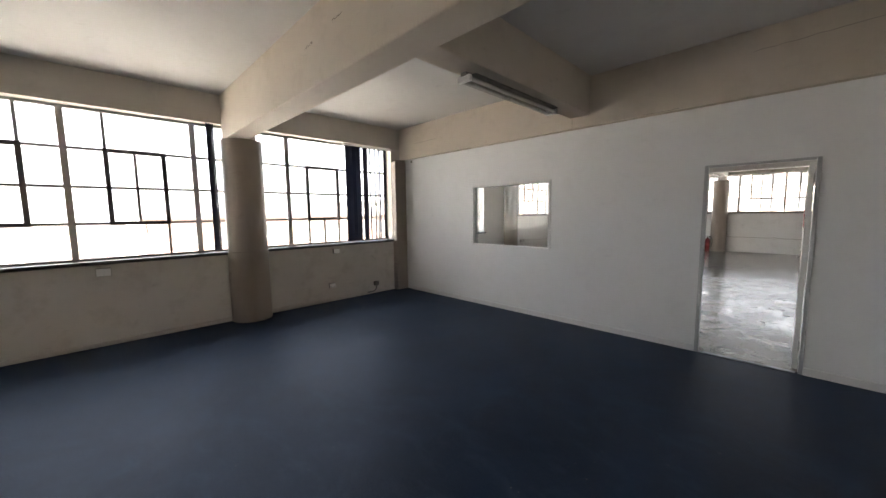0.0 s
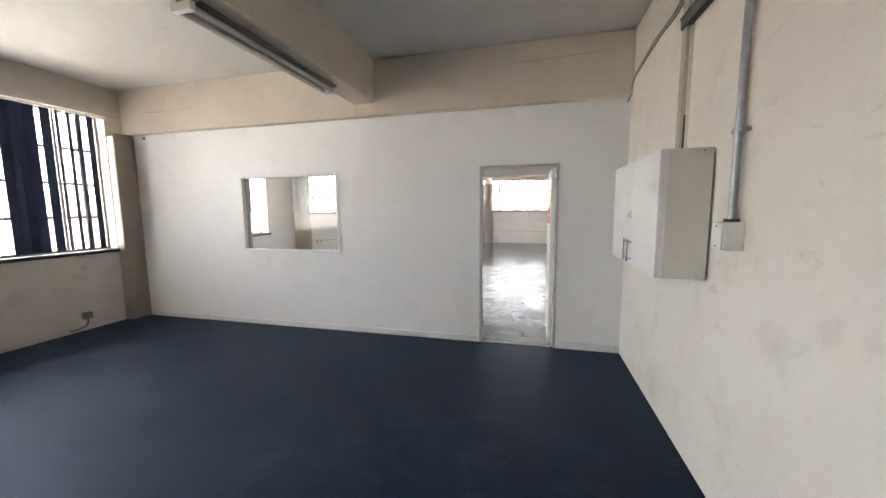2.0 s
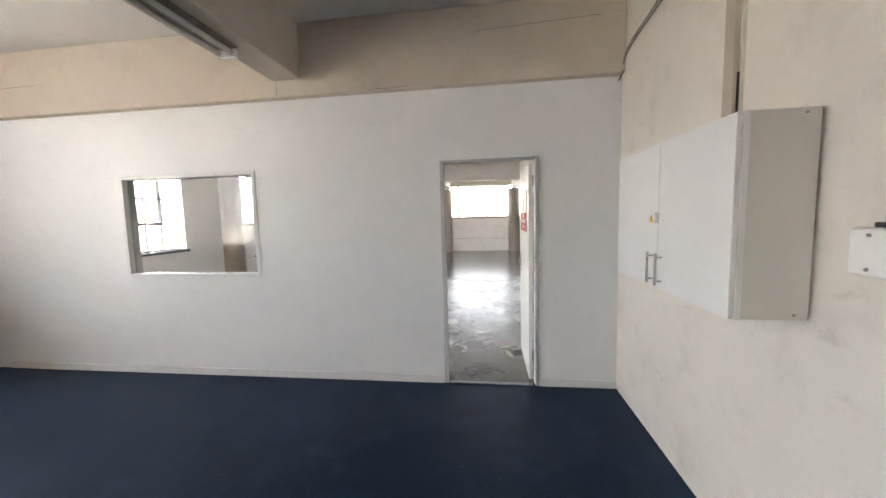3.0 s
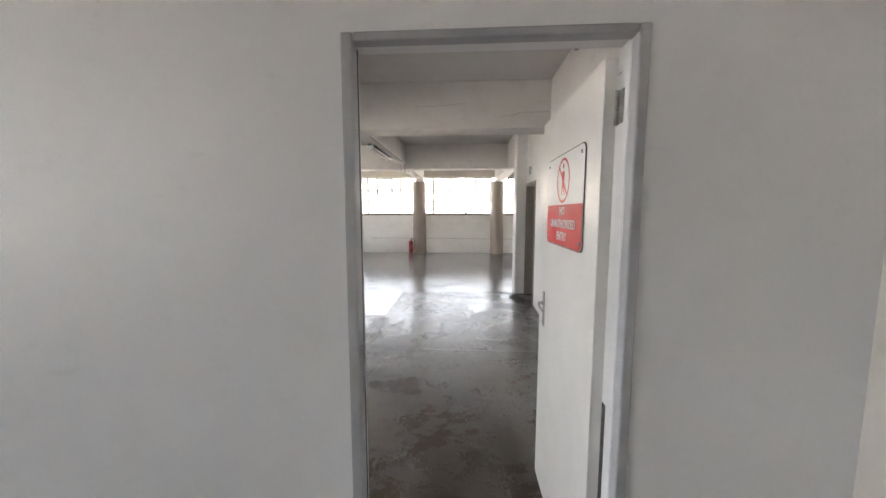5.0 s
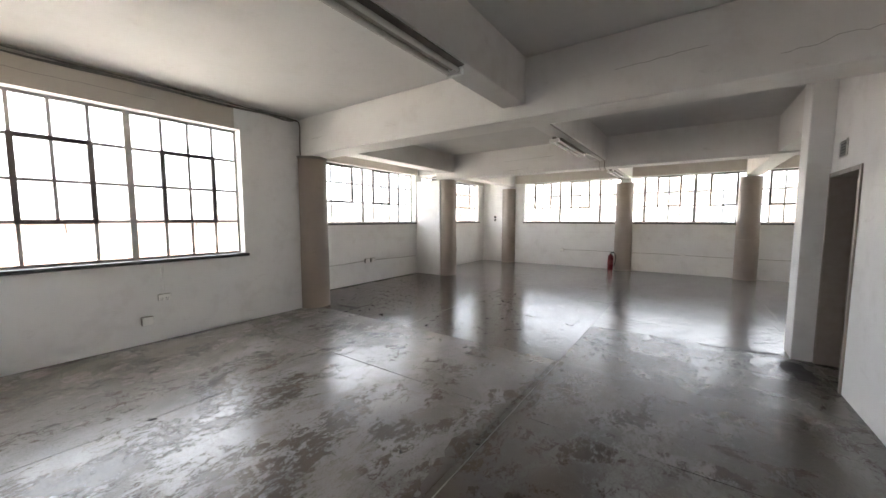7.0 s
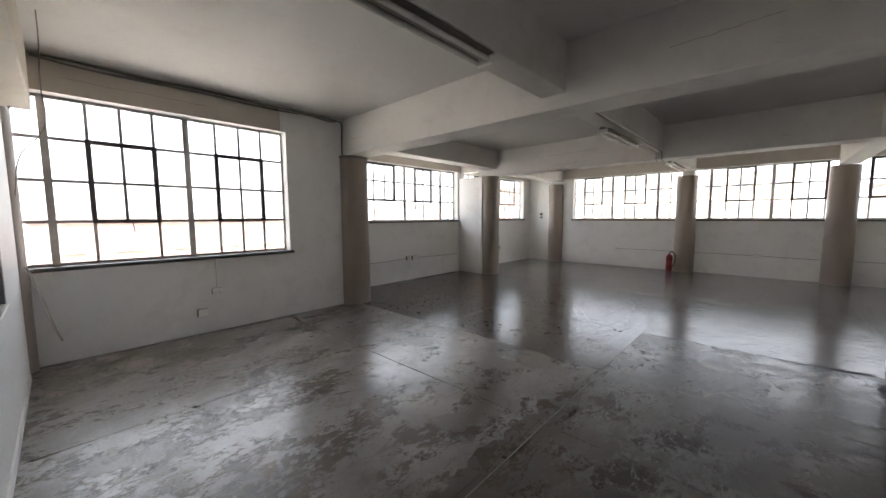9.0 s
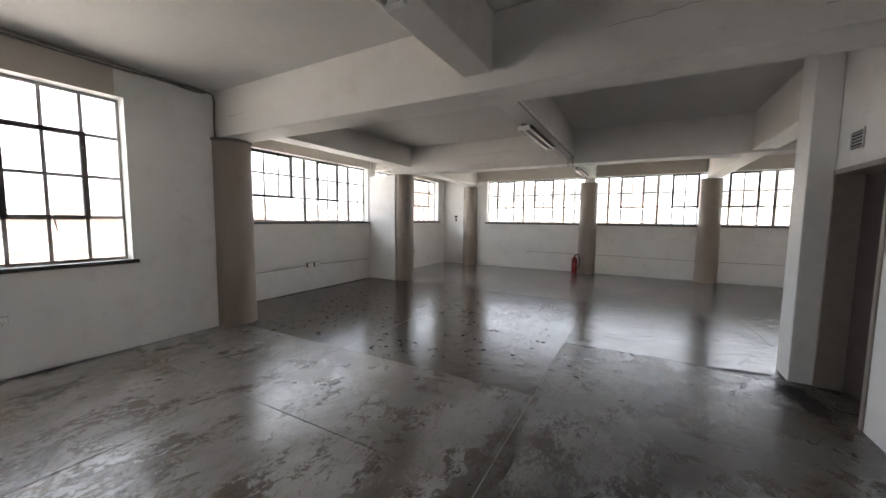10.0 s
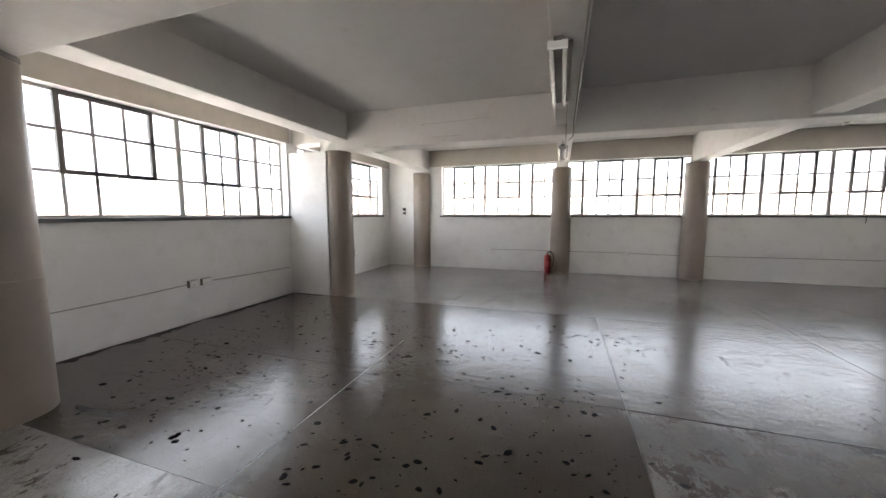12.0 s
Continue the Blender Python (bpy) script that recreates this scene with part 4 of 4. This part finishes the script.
wr = thing("wall_wire", (-0.04, 2.2, 2.62), "thin dark wire tacked along the white wall", "wire")
tube("wire", [(-0.002, -1.2, -0.09), (-0.002, 0, 0.0), (-0.002, 0.6, 0.06), (-0.002, 1.3, 0.115)], 0.0016, CABLE, wr)
sw = thing("sill_wire", (3.0, FAR - 0.01, 1.50), "black wire hanging over the window sill", "wire")
tube("wire", [(-0.05, 0.09, 0.42), (0.0, 0.07, 0.25), (0.0, 0.02, 0.02), (0.02, -0.04, -0.06), (0.02, -0.035, -0.17)], 0.006, BLACK, sw)
hc = thing("ceiling_hook", (-1.28, 9.07, CEIL), "bent wire hook on the ceiling", "hook")
tube("wire", [(-0.10, 0, 0), (-0.06, 0, -0.03), (0.05, 0.02, -0.035), (0.13, 0.02, 0.0)], 0.006, CABLE, hc)

# hairline cracks in the old plaster
CRACK = plain("crack_shadow", (0.16, 0.13, 0.11), 0.9)


def crack(parent, a, b, wander, seed):
    """A hairline crack from a to b on a face, wandering a little."""
    rnd, a, b = random.Random(seed), Vector(a), Vector(b)
    n = 14
    pts = []
    for k in range(n + 1):
        p = a.lerp(b, k / n)
        pts.append((p.x + (rnd.uniform(-wander, wander) if abs(a.x - b.x) < 1e-6 and a.y == b.y else 0), p.y, p.z + rnd.uniform(-wander, wander)))
    tube("crack", pts, 0.0014, CRACK, parent, smooth_ends=True)


crack(beam_far, (-5.2, 8.399, 3.02), (-3.9, 8.399, 3.05), 0.008, 1)
crack(beam_far, (-5.0, 8.399, 2.80), (-4.5, 8.399, 2.81), 0.006, 2)
crack(beam_hall, (-1.9, 3.939, 3.00), (-1.2, 3.939, 3.03), 0.008, 3)
crack(beam_hall, (-0.75, 3.939, 2.86), (-0.06, 3.939, 2.93), 0.02, 4)
crack(beam_hall, (-6.6, 3.939, 2.95), (-6.3, 3.939, 2.96), 0.01, 5)
crack(beam_partition, (-6.3, -0.081, 2.98), (-5.6, -0.081, 2.985), 0.006, 6)
crack(beam_partition, (-2.15, -0.081, 2.712), (-1.8, -0.081, 2.716), 0.004, 7)
crack(beam_partition, (-1.2, -0.081, 3.12), (-0.2, -0.081, 3.16), 0.006, 8)
crack(beam_partition, (-3.02, -0.081, 2.71), (-3.02, -0.081, 2.84), 0.004, 9)
crack(beam_office, (-3.95, -3.311, 3.05), (-3.80, -3.311, 3.055), 0.012, 10)
crack(beam_office, (-3.45, -3.311, 3.10), (-3.30, -3.311, 3.105), 0.012, 13)
crack(bpy.data.objects["wall_east"], (-0.001, -3.5, 0.9), (-0.001, -3.5, 1.5), 0.01, 11)
crack(bpy.data.objects["wall_west_hall"], (HX + 0.005, 0.5, 3.12), (HX + 0.005, 1.9, 3.12), 0.008, 12)

# ---- outdoors ----
GROUND = painted("pale_yard", (0.40, 0.375, 0.345), (0.30, 0.275, 0.25), 0.9, 0.6, 0.2)
tagged(part("ground", boxes((-600, -600, -5.3, 600, 600, -5.0)), GROUND), "pale sunlit yards and streets around the building", "ground", kind="structure")
tagged(part("outer_wall", boxes((-8.15, BACK - 0.2, -5.0, END + 0.2, FAR + 0.25, -0.42)), FACADE_WALL), "lower storey of the building", "wall", kind="structure")
PLASTER = painted("far_plaster", (0.48, 0.44, 0.40), (0.36, 0.32, 0.28), 0.8, 0.5)
BRICKY = painted("far_brick", (0.27, 0.205, 0.175), (0.20, 0.15, 0.125), 0.8, 0.6)
ROOF = plain("far_roof_sheet", (0.26, 0.25, 0.24), 0.6, 0.0, 0.3, 2)
DARK_GLASS = plain("far_window_glass", (0.125, 0.13, 0.135), 0.4)


def building(x, y, w, d, h, turn, mat, label, storeys):
    b = thing("building", (x, y, -5.0), label, "building", "buildings outside", turn=turn)
    part("wall", boxes((-w / 2, -d / 2, 0, w / 2, d / 2, h)), mat, b)
    part("roof", boxes((-w / 2 - 0.3, -d / 2 - 0.3, h, w / 2 + 0.3, d / 2 + 0.3, h + 0.5)), ROOF, b)
    n = int(w // 3)
    for s in range(storeys):
        for i in range(n):
            cx, cz = -w / 2 + (i + 0.5) * w / n, (s + 0.55) * h / storeys
            wdw = part("window", boxes((cx - 0.8, -d / 2 - 0.05, cz - 0.7, cx + 0.8, -d / 2 + 0.02, cz + 0.7)), DARK_GLASS, b)
            part("window_sill", boxes((cx - 0.9, -d / 2 - 0.15, cz - 0.82, cx + 0.9, -d / 2, cz - 0.71)), PLASTER, wdw)


building(-42, 12, 26, 12, 6.5, 90, BRICKY, "low brick workshop with a sheet roof across the yard", 2)
building(-48, -14, 22, 12, 5.5, 90, PLASTER, "low plastered shed across the yard", 1)
building(-60, 40, 30, 14, 8.5, 75, PLASTER, "plastered block beyond the yard", 3)
building(-14, 62, 30, 14, 11.5, 0, PLASTER, "plastered apartment block beyond the street", 4)
building(18, 55, 22, 14, 9.5, 0, PLASTER, "pale office block beyond the street", 3)
building(-45, 75, 24, 14, 12.5, 20, BRICKY, "brick block in the distance", 4)

# ---- floor pieces ----
def slab_material(name, paint, bare, cover, dull, gloss, ripple=1.7):
    m, nt, b = material(name, paint, 0.3)
    info = nt.nodes.new("ShaderNodeObjectInfo")
    broad = ramp(nt, noise_tex(nt, 0.8, 5, 0.6), [(0.38, (0, 0, 0)), (0.64, (1, 1, 1))])
    clouds = ramp(nt, noise_tex(nt, 2.2, 5, 0.6, (1.0, 1.3, 1.0), 0.2), [(0.24, (0, 0, 0)), (0.80, (1, 1, 1))])
    fine = noise_tex(nt, 70, 6, 0.65)
    # ragged flakes: broad worn regions broken up by a small crackle
    regions = value(nt, "MULTIPLY", noise_tex(nt, 1.4, 5, 0.6, (1.0, 0.6, 1.0), 0.6), 0.85)
    crackle = value(nt, "MULTIPLY", noise_tex(nt, 10.0, 13, 0.80, (1.0, 0.6, 1.0), 0.6), 1.0)
    specks = value(nt, "MULTIPLY", noise_tex(nt, 36.0, 8, 0.75, (1.0, 0.5, 1.0), 0.3), 0.52)
    worn = value(nt, "MULTIPLY", value(nt, "ADD", value(nt, "ADD", regions, crackle), specks), 0.5)
    film = ramp(nt, worn, [(cover - 0.035, (0, 0, 0)), (cover + 0.02, (1, 1, 1))])
    patch = ramp(nt, worn, [(cover, (0, 0, 0)), (cover + 0.008, (1, 1, 1))])
    pale = mix(nt, clouds, paint, tuple(0.72 * v for v in paint))
    pale = mix(nt, value(nt, "MULTIPLY", film, 0.35), pale, tuple(1.6 * v for v in bare))
    grime = ramp(nt, noise_tex(nt, 5.0, 9, 0.7, (1.0, 0.5, 1.0), 0.6), [(0.40, (0, 0, 0)), (0.60, (1, 1, 1))])
    raw = mix(nt, broad, bare, tuple(0.5 * v for v in bare))
    raw = mix(nt, value(nt, "MULTIPLY", clouds, 0.55), raw, tuple(1.7 * v for v in bare))
    raw = mix(nt, value(nt, "MULTIPLY", grime, 0.6), raw, tuple(0.45 * v for v in bare))
    c = mix(nt, value(nt, "MULTIPLY", patch, 0.93), pale, raw)
    c = mix(nt, value(nt, "MULTIPLY", info.outputs["Random"], 0.25), c, bare)
    # brown seep stains and grit
    seep = ramp(nt, noise_tex(nt, 0.55, 7, 0.62, (1.4, 1.0, 1.0), 0.8), [(0.44, (0, 0, 0)), (0.72, (1, 1, 1))])
    c = mix(nt, value(nt, "MULTIPLY", seep, 0.6), c, (0.095, 0.072, 0.050))
    c = mix(nt, value(nt, "MULTIPLY", ramp(nt, fine, [(0.45, (0, 0, 0)), (0.7, (1, 1, 1))]), 0.3), c, tuple(0.45 * v for v in bare))
    scratch = ramp(nt, noise_tex(nt, 6.0, 7, 0.75, (6.0, 1.0, 1.0), 0.3), [(0.605, (0, 0, 0)), (0.64, (1, 1, 1))])
    c = mix(nt, value(nt, "MULTIPLY", scratch, 0.5), c, tuple(0.45 * v for v in bare))
    scrape = ramp(nt, noise_tex(nt, 4.0, 7, 0.75, (8.0, 1.2, 1.0), 0.3), [(0.63, (0, 0, 0)), (0.67, (1, 1, 1))])
    c = mix(nt, value(nt, "MULTIPLY", scrape, 0.08), c, paint)
    nt.links.new(c, b.inputs["Base Color"])
    r = value(nt, "ADD", value(nt, "MULTIPLY", patch, 0.10), value(nt, "MULTIPLY", clouds, 0.11))
    r = value(nt, "ADD", r, value(nt, "MULTIPLY", scratch, 0.07))
    nt.links.new(value(nt, "ADD", value(nt, "ADD", r, dull), value(nt, "MULTIPLY", fine, 0.06)), b.inputs["Roughness"])
    b.inputs["Specular IOR Level"].default_value = gloss
    h = value(nt, "ADD", value(nt, "MULTIPLY", patch, -0.4), value(nt, "MULTIPLY", noise_tex(nt, 2.2, 3, 0.5), 1.2))
    h = value(nt, "ADD", h, value(nt, "MULTIPLY", noise_tex(nt, 11.0, 4, 0.6, (0.8, 1.3, 1.0), 0.6), ripple))
    h = value(nt, "ADD", h, value(nt, "MULTIPLY", noise_tex(nt, 30.0, 4, 0.6, (0.6, 1.4, 1.0)), 0.45))
    bump(nt, b, value(nt, "ADD", h, value(nt, "MULTIPLY", fine, 0.3)), 0.3, 0.006)
    return m


WORN = slab_material("worn_grey_floor_paint", (0.44, 0.43, 0.412), (0.100, 0.076, 0.053), 0.597, 0.10, 0.85)
# worn grey paint, lightened to carry the hall window's reflection
WINDOW_LIT = slab_material("window_lit_grey_floor_paint", (0.50, 0.49, 0.47), (0.112, 0.085, 0.060), 0.600, 0.085, 0.9)
RUBBED = slab_material("rubbed_grey_floor_paint", (0.33, 0.322, 0.308), (0.080, 0.062, 0.045), 0.580, 0.10, 0.6)
BARE = slab_material("bare_brown_screed", (0.125, 0.098, 0.072), (0.085, 0.066, 0.048), 0.57, 0.16, 0.6)
FILLER = plain("pale_joint_filler", (0.42, 0.40, 0.37), 0.8, 0, 0.4, 25)
DARK = slab_material("dark_polished_screed", (0.082, 0.066, 0.052), (0.052, 0.041, 0.031), 0.80, 0.09, 0.6, 1.4)
LIGHT = slab_material("pale_polished_screed", (0.235, 0.222, 0.205), (0.125, 0.108, 0.09), 0.68, 0.075, 0.65, 2.3)
floor_top = bpy.data.objects["screed_floor"]
XS, YS = (-8.15, -4.72, -2.39, -0.04, 2.3, 4.7, END), (0.036, 2.82, 4.12, 5.74, 8.36, 10.5, FAR + 0.2)
for i in range(6):
    for j in range(6):
        if i >= 3 and j < 2:
            continue  # past the hall's east wall
        m = WORN if j < 2 or (j == 2 and i >= 2) else LIGHT if i >= 2 or j >= 4 else DARK
        m = RUBBED if i >= 2 and j < 3 else WINDOW_LIT if i < 2 and j == 0 else m
        gx, gy = 0.0035, (0.0035 if YS[j] != 4.12 else 0.001)
        x0, x1 = XS[i] + gx, XS[i + 1] - gx
        if j < 2 and i in (1, 2):
            s0, s1 = (-2.44, x1) if i == 1 else (x0, -2.33)
            x0, x1 = (x0, -2.441) if i == 1 else (-2.329, x1)
            part("floor_strip", boxes((s0, YS[j] + gy, -0.03, s1, YS[j + 1] - 0.001, -0.0015)), BARE, floor_top)
        part("floor_slab", boxes((x0, YS[j] + gy, -0.03, x1, YS[j + 1] - (0.001 if YS[j + 1] == 4.12 else 0.005), 0.0)), m, floor_top)

# dirt swept against the walls and damp stains, thin ragged films on the floor
GRIME = plain("floor_grime", (0.030, 0.024, 0.019), 0.55, 0, 0.4, 6, 0.3)
rnd = random.Random(21)


def film(outline, label, mat=None):
    bm = bmesh.new()
    top = bm.faces.new([bm.verts.new((x, y, 0.0012)) for x, y in outline])
    bmesh.ops.triangulate(bm, faces=[top])
    part("floor_stain", bm, mat or GRIME, floor_top, label)


def swept(a, b, inward, width, mat=None, label="dark band of swept dirt along the wall"):
    """A band of dirt along a wall or joint from a to b, with a ragged edge towards the room."""
    a, b, inward = Vector(a), Vector(b), Vector(inward)
    n = max(12, int((b - a).length / 0.05))
    near = [a.lerp(b, k / n) for k in range(n + 1)]
    drift, far = 0.0, []
    for p in near:
        drift = 0.75 * drift + rnd.uniform(-0.35, 0.35)
        far.append(p + inward * width * max(0.15, 0.7 + drift + rnd.uniform(-0.18, 0.18)))
    film([tuple(p) for p in near] + [tuple(p) for p in far[::-1]], label, mat)


def stain(x, y, rx, ry, turn):
    pts, drift = [], 0.0
    for k in range(40):
        a = k * math.tau / 40
        drift = 0.6 * drift + rnd.uniform(-0.4, 0.4)
        q = 0.75 + drift * (1 - abs(k - 20) / 40)
        px, py = rx * q * math.cos(a), ry * q * math.sin(a)
        pts.append((x + px * math.cos(turn) - py * math.sin(turn), y + px * math.sin(turn) + py * math.cos(turn)))
    film(pts, "dark damp stain on the screed")


swept((MX, 4.45), (MX, 8.32), (1, 0), 0.13)
swept((HX, 0.12), (HX, 3.85), (1, 0), 0.10)
swept((MX + 0.1, 8.33), (-7.2, 8.33), (0, -1), 0.07)
swept((-6.5, FAR), (-3.2, FAR), (0, -1), 0.035)
swept((-2.7, FAR), (-0.25, FAR), (0, -1), 0.035)
swept((0.25, FAR), (3.6, FAR), (0, -1), 0.05)
swept((-2.441, 0.1), (-2.441, 3.9), (-1, 0), 0.13, BARE, "brown paint-free band along the joint")
swept((-2.329, 3.4), (-2.329, 0.1), (1, 0), 0.10, BARE, "brown paint-free band along the joint")
swept((-7.0, 2.825), (-5.9, 2.825), (0, 1), 0.05, BARE, "brown paint-free band along the joint")
part("joint_filler", boxes((-2.3935, 0.05, -0.02, -2.3885, 4.1, 0.0008)), FILLER, floor_top, "pale filler line in the joint")
part("joint_filler", boxes((-4.7225, 2.9, -0.02, -4.7185, 6.6, 0.0008)), FILLER, floor_top, "pale filler line in the joint")
for row in ((-0.24, 5.28, 0.16, 0.38, 0.1), (-0.62, 5.76, 0.34, 0.05, 0.15), (-6.35, 4.42, 0.34, 0.06, 0.1)):
    stain(*row)

# bitumen crumbs trodden into the hall floor
random.seed(11)
verts, faces = [], []
clumps = [(random.uniform(-7.0, -2.5), random.uniform(4.35, 7.6)) for _ in range(24)] + [(-2.9, 5.0), (-2.75, 4.8), (-3.0, 6.9), (-6.1, 5.25), (-5.7, 5.3), (-3.9, 7.3), (-2.6, 7.3)]
for k in range(1150):
    if k < 760:
        cx, cy = clumps[k % len(clumps)]
        x, y = random.gauss(cx, 0.34), random.gauss(cy, 0.22)
    elif k < 1050:
        x, y = random.uniform(-7.2, -2.4), random.uniform(4.2, 7.8)
    else:
        x, y = random.uniform(-7.5, 0), random.uniform(1.0, 11.5)
    if not (-7.6 < x < -0.3 and 1.0 < y < 12.0):
        continue
    r = random.choice((0.007, 0.008, 0.010, 0.012, 0.014, 0.018, 0.024, 0.032)) * random.uniform(0.75, 1.25)
    n, a0, e, t = 7, random.uniform(0, 6.28), random.uniform(0.3, 0.75), random.gauss(0.3, 0.7)
    base = len(verts)
    for z, q in ((0.0003, 1.0), (0.0012 + r * 0.03, 0.8)):
        for i in range(n):
            a = a0 + i * math.tau / n
            px, py = r * q * random.uniform(0.7, 1.2) * math.cos(a), r * q * e * random.uniform(0.7, 1.2) * math.sin(a)
            verts.append((x + px * math.cos(t) - py * math.sin(t), y + px * math.sin(t) + py * math.cos(t), z))
    faces.append(tuple(base + n + i for i in range(n)))
    faces += [(base + i, base + (i + 1) % n, base + n + (i + 1) % n, base + n + i) for i in range(n)]
me = bpy.data.meshes.new("floor_debris")
me.from_pydata(verts, [], faces)
BITUMEN = plain("bitumen", (0.009, 0.008, 0.008), 0.9)
BITUMEN.node_tree.nodes["Principled BSDF"].inputs["Specular IOR Level"].default_value = 0.0
me.materials.append(BITUMEN)
tagged(new("floor_debris", me), "scattered black crumbs trodden into the screed", "debris", kind="stuff")
